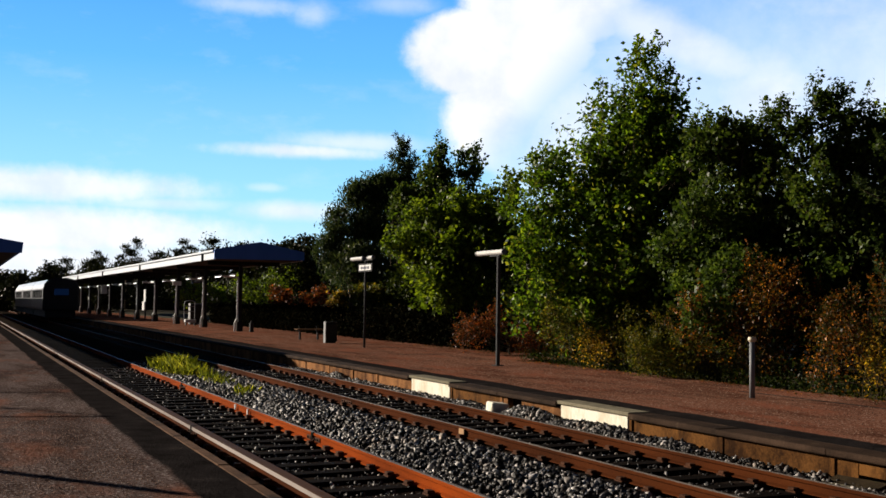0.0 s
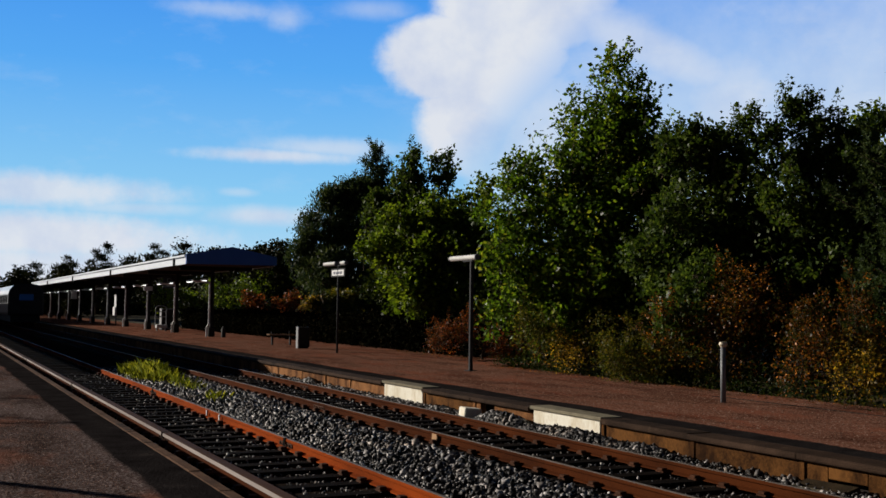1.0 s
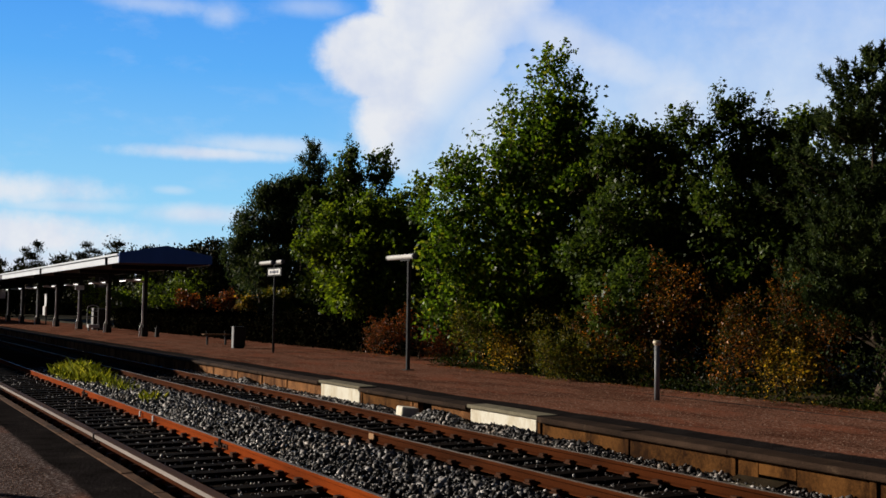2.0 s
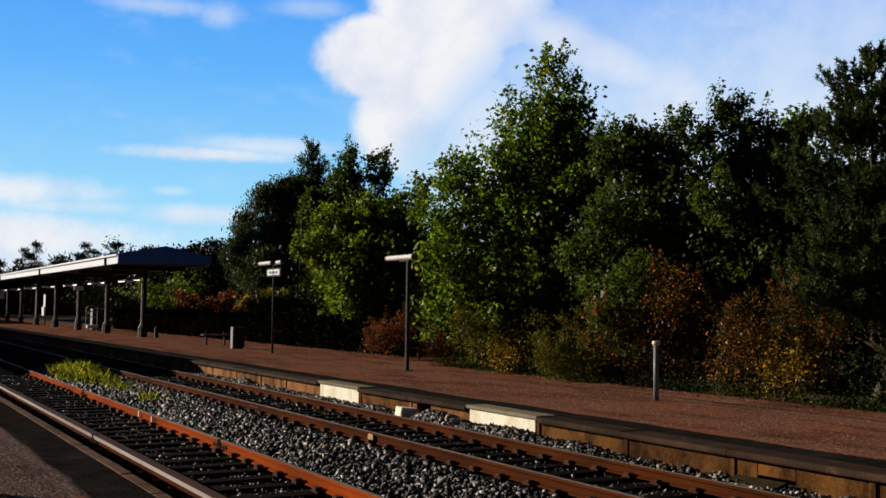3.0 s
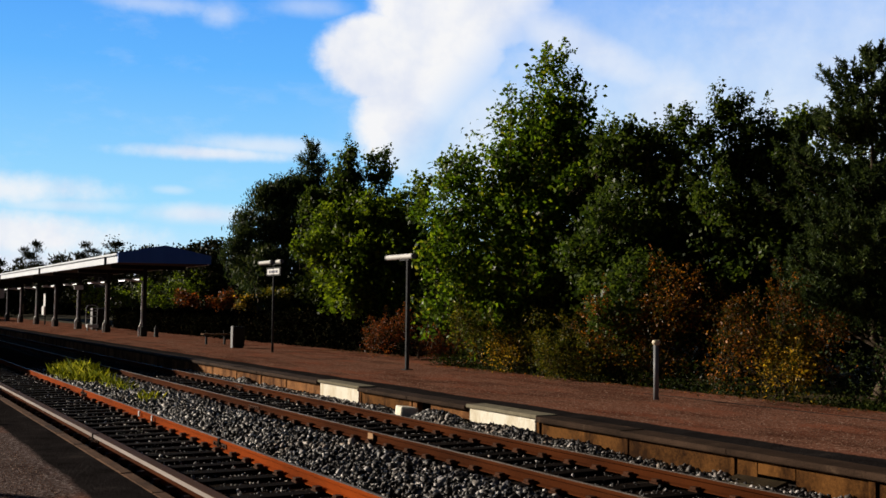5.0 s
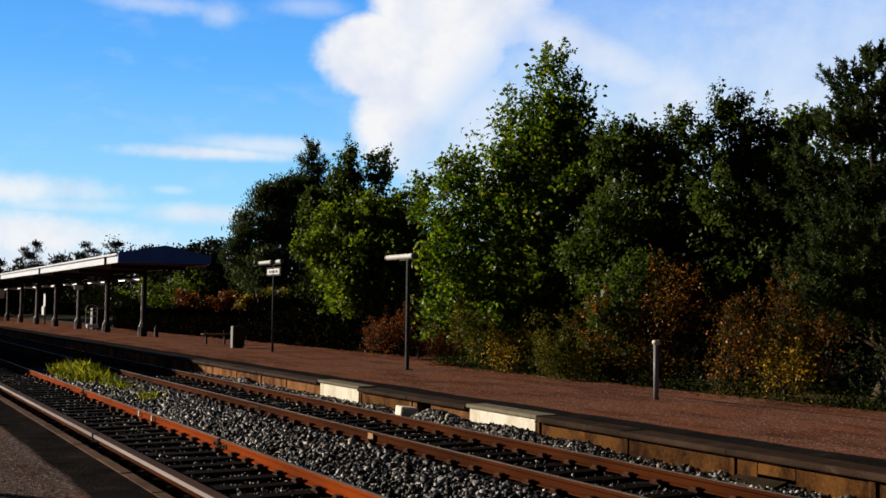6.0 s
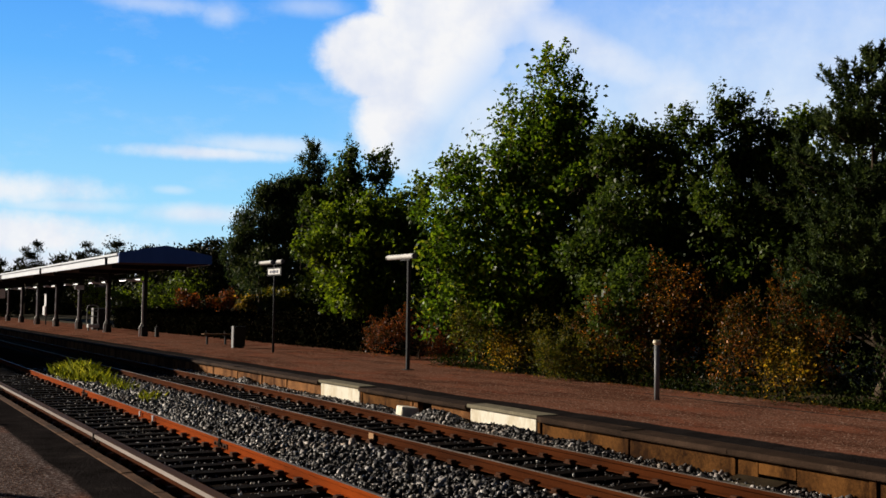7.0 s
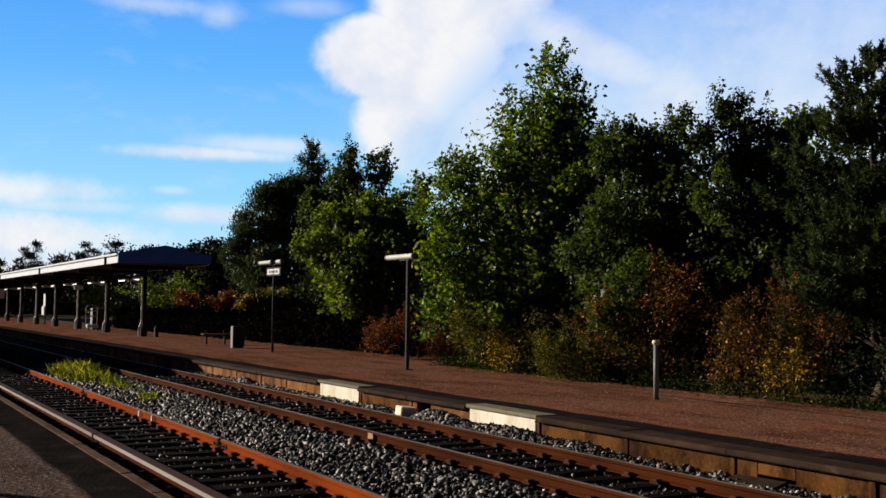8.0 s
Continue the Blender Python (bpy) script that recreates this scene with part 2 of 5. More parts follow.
M_ORANGE = leaf_mat("orange_leaves", [(0.05, (0.026, 0.034, 0.007)), (0.5, (0.073, 0.050, 0.011)), (0.82, (0.229, 0.073, 0.014)), (1.0, (0.624, 0.229, 0.026))], spec=0.14)
M_YELLOW = leaf_mat("yellow_leaves", [(0.05, (0.039, 0.049, 0.009)), (0.55, (0.132, 0.105, 0.016)), (0.85, (0.418, 0.209, 0.022)), (1.0, (0.770, 0.484, 0.039))], spec=0.14)
M_OLIVE = leaf_mat("olive_leaves", [(0.05, (0.028, 0.040, 0.008)), (0.5, (0.096, 0.112, 0.014)), (1.0, (0.256, 0.184, 0.024))], spec=0.14)


def stone_mat():
    m = Nodes("ballast_stone")
    rnd = m.add("NewGeometry").outputs["Random Per Island"]
    col = m.ramp(rnd, [(0.0, (0.007, 0.006, 0.0055)), (0.55, (0.02, 0.0175, 0.0165)), (0.78, (0.105, 0.096, 0.092)), (1.0, (0.56, 0.53, 0.51))])
    stain = m.ramp(m.noise(0.8, 4), [(0.38, (0.8, 0.7, 0.6)), (0.5, (1, 1, 1))])
    return m.finish(m.mix(1.0, col, stain, "MULTIPLY"), 0.5, 0.0, m.noise(60, 3), 0.003, 0.22)


M_STONE = stone_mat()


def grit_mat():
    m = Nodes("platform_grit")
    rnd = m.add("NewGeometry").outputs["Random Per Island"]
    col = m.ramp(rnd, [(0.0, (0.07, 0.035, 0.024)), (0.6, (0.19, 0.10, 0.07)), (1.0, (0.46, 0.32, 0.25))])
    return m.finish(m.mix(0.3, col, m.noise(80, 3), "MULTIPLY"), 0.85, 0.0, spec=0.05)


M_GRIT = grit_mat()


def sky_mat():
    """Blue sky, paler to the horizon, with a cumulus bank, two low banks and thin streaks."""
    m = Nodes("sky_and_cloud")
    sep = m.add("SeparateXYZ")
    m.link(m.add("NewGeometry").outputs["Position"], sep.inputs[0])
    x, y, z = sep.outputs
    az = m.math("MULTIPLY", m.math("ARCTAN2", x, y), 57.2958)
    dist = m.math("SQRT", m.math("ADD", m.math("MULTIPLY", x, x), m.math("MULTIPLY", y, y)))
    el = m.math("MULTIPLY", m.math("ARCTAN2", z, dist), 57.2958)
    flat = m.add("CombineXYZ")
    m.link(az, flat.inputs[0])
    m.link(el, flat.inputs[1])
    vec = flat.outputs[0]
    warp = m.math("MULTIPLY", m.math("SUBTRACT", m.noise(0.5, 7, 0.6, vec), 0.5), 1.5)
    curl = m.math("MULTIPLY", m.math("SUBTRACT", m.noise(1.7, 6, 0.62, vec), 0.5), 0.8)
    warp = m.math("ADD", warp, curl)
    fine = m.noise(0.35, 7, 0.62, vec, (0.6, 1.4, 1))

    def bank(a, e, ra, re, soft, amount, w=1.0, slant=0.0):
        off = m.math("SUBTRACT", az, a)
        da = m.math("DIVIDE", off, ra)
        de = m.math("DIVIDE", m.math("SUBTRACT", m.math("SUBTRACT", el, e), m.math("MULTIPLY", off, slant)), re)
        d = m.math("SQRT", m.math("ADD", m.math("MULTIPLY", da, da), m.math("MULTIPLY", de, de)))
        d = m.math("ADD", d, m.math("MULTIPLY", warp, w))
        n = m.add("MapRange", **{"From Min": 1.0 + soft, "From Max": 1.0 - soft, "To Min": 0.0, "To Max": amount})
        n.interpolation_type = "SMOOTHSTEP"
        m.link(d, n.inputs["Value"])
        return n.outputs[0]

    def union(banks):
        total = None
        for b in banks:
            v = bank(*b)
            total = v if total is None else m.math("MAXIMUM", total, v)
        return total

    # the cumulus is crisp on its sunny side and melts away on the other
    melt = m.add("MapRange", **{"From Min": 29.2, "From Max": 34.0, "To Min": 1.0, "To Max": 0.42})
    melt.interpolation_type = "SMOOTHSTEP"
    m.link(m.math("ADD", az, m.math("MULTIPLY", m.math("SUBTRACT", el, 13.5), -0.9)), melt.inputs["Value"])
    total = m.math("MULTIPLY", union(CUMULUS), melt.outputs[0])
    total = m.math("MAXIMUM", total, union(BANKS))
    wisps = m.math("MULTIPLY", m.math("MAXIMUM", m.math("SUBTRACT", fine, 0.54), 0.0), 0.6)
    total = m.math("MINIMUM", m.math("ADD", total, wisps), 1.0)
    blue = m.ramp(m.math("DIVIDE", el, 18.0), [(0.0, (0.72, 0.9, 1.0)), (0.3, (0.34, 0.72, 1.0)), (0.7, (0.13, 0.47, 1.0)), (1.0, (0.075, 0.34, 0.95))])
    shade = m.ramp(m.noise(0.28, 5, 0.55, vec), [(0.33, (0.74, 0.79, 0.91)), (0.56, (0.92, 0.925, 0.945))])
    col = m.mix(total, blue, shade)
    em = m.add("Emission", Strength=0.81)
    m.link(col, em.inputs[0])
    m.link(em.outputs[0], m.tree.nodes["Material Output"].inputs["Surface"])
    return m.mat


# azimuth, elevation, half width, half height, softness, amount, raggedness, slant
CUMULUS = [(27.6, 13.5, 5.2, 2.5, 0.13, 1.0, 0.16), (30.4, 16.0, 5.0, 2.4, 0.13, 1.0, 0.16), (29.4, 10.0, 4.8, 3.3, 0.14, 1.0, 0.18),
           (25.2, 13.0, 2.4, 1.6, 0.25, 0.8, 0.3)]
BANKS = [
    (37.0, 13.9, 6.5, 1.5, 0.8, 0.72, 0.3, -0.46), (41.5, 10.6, 3.2, 3.2, 0.9, 0.74, 0.3), (33.0, 8.5, 5.0, 4.5, 0.7, 0.72, 0.3), (37.5, 10.5, 9.0, 6.0, 0.8, 0.5, 0.3),
    (50.0, 8.0, 13.0, 9.5, 0.8, 0.66, 0.3), (3.5, 5.8, 7.2, 0.75, 0.6, 0.85, 0.6), (4.5, 3.5, 8.2, 1.1, 0.5, 0.95, 0.55), (3.0, 1.6, 14.0, 1.5, 0.7, 0.9, 0.4),
    (17.0, 8.1, 3.6, 0.3, 0.85, 0.8, 0.75), (19.8, 8.6, 3.2, 0.42, 0.9, 0.6, 0.6), (16.4, 4.9, 2.4, 0.4, 0.9, 0.75, 0.6), (15.0, 6.1, 0.8, 0.18, 0.9, 0.35, 0.8),
    (14.0, 15.5, 2.3, 0.35, 0.9, 0.42, 0.8), (17.3, 15.3, 0.9, 0.5, 0.95, 0.4, 0.9), (22.0, 15.9, 1.6, 0.4, 0.9, 0.35, 0.5), (9.6, 5.1, 3.0, 0.3, 0.9, 0.5, 0.6)]


# ---- mesh helpers ----
def link_mesh(name, me, mat, parent=None, label=""):
    ob = new(name, me)
    for k in (mat if isinstance(mat, (list, tuple)) else [mat]):
        if k is not None and not me.materials.get(k.name):
            me.materials.append(k)
    ob.parent = parent
    return tagged(ob, label) if label else ob


def part(name, bm, mat, parent=None, label="", smooth=False):
    me = bpy.data.meshes.new(name)
    bmesh.ops.recalc_face_normals(bm, faces=bm.faces)
    bm.to_mesh(me)
    bm.free()
    if smooth:
        me.polygons.foreach_set("use_smooth", [True] * len(me.polygons))
    return link_mesh(name, me, mat, parent, label)


def polys(name, verts, faces):
    """A mesh from arrays: verts (n, 3), faces (m, k) of one size."""
    me = bpy.data.meshes.new(name)
    faces = np.asarray(faces, np.int32)
    me.vertices.add(len(verts))
    me.vertices.foreach_set("co", np.asarray(verts, np.float32).ravel())
    me.loops.add(faces.size)
    me.loops.foreach_set("vertex_index", faces.ravel())
    me.polygons.add(len(faces))
    me.polygons.foreach_set("loop_start", np.arange(0, faces.size, faces.shape[1], dtype=np.int32))
    me.update(calc_edges=True)
    return me


def box(bm, x0, x1, y0, y1, z0, z1, bevel=0.0):
    got = bmesh.ops.create_cube(bm, size=1, matrix=Matrix.Translation(((x0 + x1) / 2, (y0 + y1) / 2, (z0 + z1) / 2)) @ Matrix.Diagonal((x1 - x0, y1 - y0, z1 - z0, 1)))
    if bevel:
        edges = {e for v in got["verts"] for e in v.link_edges}
        bmesh.ops.bevel(bm, geom=list(edges), offset=bevel, segments=1, affect="EDGES", profile=0.5)
    return bm


def boxed(x0, x1, y0, y1, z0, z1, bevel=0.0):
    return box(bmesh.new(), x0, x1, y0, y1, z0, z1, bevel)


def tube(bm, p, q, r0, r1=None, n=10, caps=True):
    p, q = Vector(p), Vector(q)
    d = q - p
    m = Matrix.Translation((p + q) / 2) @ d.to_track_quat("Z", "Y").to_matrix().to_4x4()
    bmesh.ops.create_cone(bm, cap_ends=caps, segments=n, radius1=r0, radius2=r0 if r1 is None else r1, depth=d.length, matrix=m)
    return bm


def extrude_profile(bm, profile, y0, y1, steps=1):
    """Sweeps a closed x-z outline along y."""
    rings = []
    for i in range(steps + 1):
        y = y0 + (y1 - y0) * i / steps
        rings.append([bm.verts.new((x, y, z)) for x, z in profile])
    n = len(profile)
    for a, b in zip(rings, rings[1:]):
        for i in range(n):
            bm.faces.new((a[i], a[(i + 1) % n], b[(i + 1) % n], b[i]))
    bm.faces.new(rings[0])
    bm.faces.new(rings[-1][::-1])
    return bm


def thing(name, at, label, category, group="", kind="", turn=0.0):
    ob = new(name)
    ob.matrix_basis = pose(*at, 0, 0, turn)
    return tagged(ob, label, category, group, kind)


# ---- setting: ground, rail bed, platforms ----
RAIL_A, RAIL_B, RAIL_C, RAIL_D = 3.375, 4.88, 7.304, 8.807
WALL_X, FAR_Z = 9.79, 0.226
EDGE_X, NEAR_Z = 2.54, 0.293
BED_Z = -0.20


def ground():
    xs = np.concatenate([[-2500, -800, -200, -60, -20, -9, 9.9, 10.2, 18.5, 20, 24], [40, 80, 200, 800, 2500]])
    ys = np.concatenate([[-2500, -600, -100], np.arange(-20, 260, 8), [400, 900, 2500]])
    zs = np.interp(xs, [-9, 9.9, 10.2, 17, 24], [-0.5, -0.5, -0.05, 0.12, 0.3])
    v = np.array([(x, y, z) for y in ys for x, z in zip(xs, zs)])
    n = len(xs)
    f = [(j * n + i, j * n + i + 1, (j + 1) * n + i + 1, (j + 1) * n + i) for j in range(len(ys) - 1) for i in range(n - 1)]
    tagged(link_mesh("ground", polys("ground", v, f), M_EARTH), "brown earth with leaf litter beyond the platform", "ground", kind="structure")


def rail_bed():
    xs = np.arange(2.3, 9.81, 0.15)
    ys = np.concatenate([np.arange(-12, 50, 0.3), np.arange(50, 262, 4)])
    v = []
    for y in ys:
        for x in xs:
            z = BED_Z + 0.03 * noise.noise((x * 0.9, y * 0.9, 0)) + 0.10 * math.exp(-((x - 6.1) / 0.75) ** 2)
            v.append((x, y, z))
    n = len(xs)
    f = [(j * n + i, j * n + i + 1, (j + 1) * n + i + 1, (j + 1) * n + i) for j in range(len(ys) - 1) for i in range(n - 1)]
    tagged(link_mesh("rail_bed", polys("rail_bed", v, f), M_BED), "dark dirty ballast bed under two tracks", "track bed", kind="structure")


def near_platform():
    p = thing("near_platform", (0, 0, 0), "low tarmac platform with a dark asphalt edge strip", "platform", kind="structure")
    part("surface", boxed(-9, 2.405, -14, 200, -0.5, NEAR_Z - 0.004), M_NEAR, p, "worn reddish tarmac with a dark ragged edge band")
    first = None
    rng = random.Random(4)
    for i in range(90):
        if first is None:
            bm = boxed(0.06, 0.19, -0.595, 0.595, -0.16, 0, 0.014)
            first = ob = part("edge_stone", bm, M_EDGE, p)
        else:
            ob = new("edge_stone", first.data)
            ob.parent = p
        ob.location = (2.35 + rng.uniform(-0.003, 0.003), -8 + i * 1.2, NEAR_Z + rng.uniform(-0.004, 0.002))
    part("retaining_wall", boxed(2.406, 2.49, -14, 200, -0.5, NEAR_Z - 0.16), M_STRIP, p)


WALL_JOINTS = [1.5, 3.65, 5.75, 7.89, 9.98, 12.06, 14.26, 16.36, 18.66, 20.98, 23.14, 25.45, 27.3, 29.3, 31.5]
WHITE_SPANS = (6, 9)


def far_platform():
    p = thing("far_platform", (0, 0, 0), "low tarmac platform with a stained concrete wall", "platform", kind="structure")
    part("surface", boxed(10.16, 15.95, -14, 220, -0.6, FAR_Z), M_FAR, p, "worn red-brown tarmac with a dark ragged edge band")
    part("surface", boxed(15.95, 18.3, 29, 220, -0.6, FAR_Z - 0.006), M_FAR, p)
    part("joint_strip", boxed(14.6, 14.7, 4, 17.4, 0.1, FAR_Z + 0.004), M_STRIP, p, "dark sealed joint in the tarmac")
    joints = WALL_JOINTS + [31.5 + 2.2 * i for i in range(1, 60)]
    rng = random.Random(2)
    for i, (a, b) in enumerate(zip(joints, joints[1:])):
        plain = M_WALL_DIRTY if i < 6 or i == 8 else M_WALL
        white = i in WHITE_SPANS
        if i == 7:
            # a dark gap stands open beside the short wall
            part("wall_panel", boxed(WALL_X + 0.03, WALL_X + 0.16, a + 0.03, 17.85, -0.5, 0.132, 0.008), plain, p)
            part("wall_panel", boxed(WALL_X + 0.03, WALL_X + 0.16, 18.4, b - 0.03, -0.5, 0.132, 0.008), plain, p)
        elif i == 3:
            part("wall_panel", boxed(WALL_X + 0.03, WALL_X + 0.16, 7.92, 8.95, -0.5, 0.132, 0.008), plain, p)
            part("wall_panel", boxed(WALL_X + 0.03, WALL_X + 0.16, 8.95, 9.55, -0.04, 0.132, 0.008), plain, p)
            part("wall_panel", boxed(WALL_X + 0.03, WALL_X + 0.16, 9.55, 9.95, -0.5, 0.132, 0.008), plain, p)
        elif white:
            part("wall_panel", boxed(WALL_X - 0.01, WALL_X + 0.16, a + 0.015, b - 0.015, -0.5, 0.178, 0.012), M_WHITE, p, "new white concrete wall panel")
        else:
            part("wall_panel", boxed(WALL_X + 0.02 + rng.uniform(0, 0.02), WALL_X + 0.16, a + 0.03, b - 0.076, -0.5, 0.132, 0.008), plain, p)
        if not white:
            part("wall_post", boxed(WALL_X + 0.006, WALL_X + 0.2, b - 0.075, b + 0.03, -0.5, 0.132, 0.01), plain, p)
        # coping slabs
        if white:
            part("coping_slab", boxed(WALL_X - 0.05, 10.16, a - 0.06, b + 0.06, 0.182, FAR_Z + 0.02, 0.012), M_PALE, p, "pale lichen-spotted coping slab")
        else:
            lo = a + (0.065 if i - 1 in WHITE_SPANS else 0.004)
            hi = b - (0.065 if i + 1 in WHITE_SPANS else 0.004)
            bm = boxed(WALL_X - 0.075 + rng.uniform(-0.01, 0.01), 10.155, lo, hi, 0.135, FAR_Z + rng.uniform(-0.008, 0.006), 0.0)
            lip = [e for e in bm.edges if all(v.co.x < WALL_X for v in e.verts) and abs(e.verts[0].co.y - e.verts[1].co.y) > 0.1]
            bmesh.ops.bevel(bm, geom=lip, offset=0.032, segments=3, affect="EDGES", profile=0.5)
            part("coping_slab", bm, M_COPING, p)
    part("backing", boxed(WALL_X + 0.2, 10.155, -14, 220, -0.6, 0.12), M_STRIP, p)


def rail_outline(x, lip=0.0):
    """Flat-bottomed rail; lip: how far the head is spread on the gauge side."""
    half = [(0.0, 0.0), (0.030, -0.002), (0.036, -0.012), (0.036, -0.038), (0.011, -0.052), (0.010, -0.118), (0.062, -0.136), (0.066, -0.150)]
    return [(x + a + (lip if z > -0.045 else 0.0), z) for a, z in half[1:]] + [(x - a, z) for a, z in half[:0:-1]]


def add_rail(p, x, breaks, polished, mat, clamped):
    """One running rail in lengths, with a thin bright band on its head."""
    ys = [-14.0] + breaks + [255.0]
    for a, b in zip(ys, ys[1:]):
        rail = part("rail", extrude_profile(bmesh.new(), rail_outline(x, 0.055 if polished else 0.0), a + 0.008, b - 0.008), mat, p, "rust-brown steel rail")
        if not polished:
            part("rail_head", boxed(x - 0.02, x + 0.026, a + 0.008, b - 0.008, -0.004, 0.003), M_STEEL, rail, "worn running band")
        if polished:
            part("rail_head", boxed(x - 0.033, x + 0.086, a + 0.008, b - 0.008, -0.004, 0.003), M_BRONZE, rail, "brown worn running band")
            part("head_flank", boxed(x - 0.042, x - 0.0365, a + 0.008, b - 0.008, -0.05, -0.005), M_POLISHED, rail, "bright worn flank")
    for b in breaks:
        if clamped:
            part("joint_clamp", boxed(x - 0.05, x + 0.05, b - 0.05, b + 0.05, -0.13, 0.004, 0.008), M_SLEEPER, p, "black insulated joint clamp")
        for s in (-1, 1):
            bar = boxed(x + s * 0.014 - 0.012, x + s * 0.014 + 0.012, b - 0.3, b + 0.3, -0.118, -0.056, 0.004)
            plate = part("fishplate", bar, M_FASTENER, p)
            for k in (-0.22, -0.08, 0.08, 0.22):
                part("bolt", tube(bmesh.new(), (x + s * 0.02, b + k, -0.086), (x + s * 0.05, b + k, -0.086), 0.016, n=6), M_FASTENER, plate)


def track(name, xa, xb, breaks_a, breaks_b, polished, seed):
    p = thing(name, (0, 0, 0), "railway track of rusty rails on dark timber sleepers", "railway track", kind="structure")
    mat = M_RAIL if polished else M_RAIL_DULL
    add_rail(p, xa, breaks_a, polished, M_RAIL_DULL, polished)
    add_rail(p, xb, breaks_b, False, mat, polished)
    mid = (xa + xb) / 2
    rng = random.Random(seed)
    bm = boxed(-1.25, 1.25, -0.12, 0.12, -0.15, 0.0, 0.012)
    sleeper0 = chair0 = None
    for i in range(120):
        y = 2.0 + i * 0.62 + rng.uniform(-0.03, 0.03)
        if sleeper0 is None:
            sleeper0 = s = part("sleeper", bm, M_SLEEPER, p)
        else:
            s = new("sleeper", sleeper0.data)
            s.parent = p
        s.matrix_basis = pose(mid + rng.uniform(-0.03, 0.03), y, -0.152 + rng.uniform(-0.006, 0.004), 0, rng.uniform(-0.3, 0.3), rng.uniform(-0.8, 0.8))
        if y > 48:
            continue
        for x in (xa, xb):
            if chair0 is None:
                c = bmesh.new()
                box(c, -0.15, 0.15, -0.08, 0.08, 0.0, 0.022, 0.004)
                for k in (-0.1, 0.1):
                    box(c, k - 0.045, k + 0.045, -0.055, 0.055, 0.02, 0.058, 0.008)
                chair0 = k0 = part("rail_chair", c, M_FASTENER, s)
            else:
                k0 = new("rail_chair", chair0.data)
                k0.parent = s
            k0.location = (x - mid, 0, 0.0)
    return p


def stones():
    """Loose ballast: lumps of broken rock, packed between and beside the rails."""
    rng = np.random.default_rng(7)
    spots = []

    def scatter(x0, x1, y0, y1, per_m2, size, lift=0.0, keep=1.0):
        n = int((x1 - x0) * (y1 - y0) * per_m2 * keep)
        x, y = rng.uniform(x0, x1, n), rng.uniform(y0, y1, n)
        h = BED_Z + 0.10 * np.exp(-((x - 6.1) / 0.75) ** 2) + lift
        spots.append(np.stack([x, y, h + rng.uniform(-0.01, 0.05, n), size * rng.uniform(0.6, 1.35, n)], 1))

    scatter(5.05, 6.85, 4, 22, 520, 0.029)
    scatter(6.85, 7.15, 4, 22, 130, 0.026, -0.02)
    scatter(5.05, 7.15, 22, 36, 300, 0.034)
    scatter(5.4, 6.7, 5, 20, 230, 0.032, 0.035)
    scatter(3.5, 4.75, 5, 34, 170, 0.016, -0.016)
    scatter(7.4, 8.7, 6, 34, 150, 0.018, -0.012)
    scatter(8.95, 9.78, 5, 34, 400, 0.028, 0.045)
    scatter(2.5, 3.2, 5, 20, 150, 0.025, -0.01)
    # heaps thrown up against the far wall
    for cx, cy, rx, ry, top in ((9.5, 16.9, 0.34, 1.1, 0.24), (9.45, 14.6, 0.4, 1.9, 0.19), (9.5, 12.9, 0.36, 1.0, 0.15), (9.6, 19.6, 0.25, 0.8, 0.1), (9.6, 22.0, 0.2, 2.0, 0.05), (9.62, 28.0, 0.2, 0.6, 0.16)):
        n = int(3400 * rx * ry) + 80
        a, r = rng.uniform(0, 6.283, n), np.sqrt(rng.uniform(0, 1, n))
        x, y = cx + rx * r * np.cos(a), cy + ry * r * np.sin(a)
        ok = x < 9.78
        z = BED_Z + top * (1 - r ** 2) + rng.uniform(0, 0.03, n)
        spots.append(np.stack([x, y, z, 0.034 * rng.uniform(0.6, 1.3, n)], 1)[ok])
    s = np.concatenate(spots)
    n = len(s)
    corner = np.array([(i, j, k) for i in (-1, 1) for j in (-1, 1) for k in (-1, 1)], float)
    v = corner[None] * rng.uniform(0.45, 1.0, (n, 8, 3))
    v *= s[:, 3][:, None, None] * rng.uniform(0.32, 1.5, (n, 1, 3))
    q = rng.normal(size=(n, 4))
    q /= np.linalg.norm(q, axis=1)[:, None]
    w, x, y, z = q.T
    rot = np.stack([1 - 2 * (y * y + z * z), 2 * (x * y - z * w), 2 * (x * z + y * w), 2 * (x * y + z * w), 1 - 2 * (x * x + z * z), 2 * (y * z - x * w),
                    2 * (x * z - y * w), 2 * (y * z + x * w), 1 - 2 * (x * x + y * y)], 1).reshape(n, 3, 3)
    v = np.einsum("nij,nkj->nki", rot, v) + s[:, None, :3]
    quad = np.array([(0, 1, 3, 2), (4, 6, 7, 5), (0, 4, 5, 1), (2, 3, 7, 6), (0, 2, 6, 4), (1, 5, 7, 3)])
    f = (np.arange(n)[:, None, None] * 8 + quad[None]).reshape(-1, 4)
    tagged(link_mesh("ballast_stones", polys("ballast_stones", v.reshape(-1, 3), f), M_STONE), "grey broken ballast stones between the rusty rails", "ballast", kind="stuff")


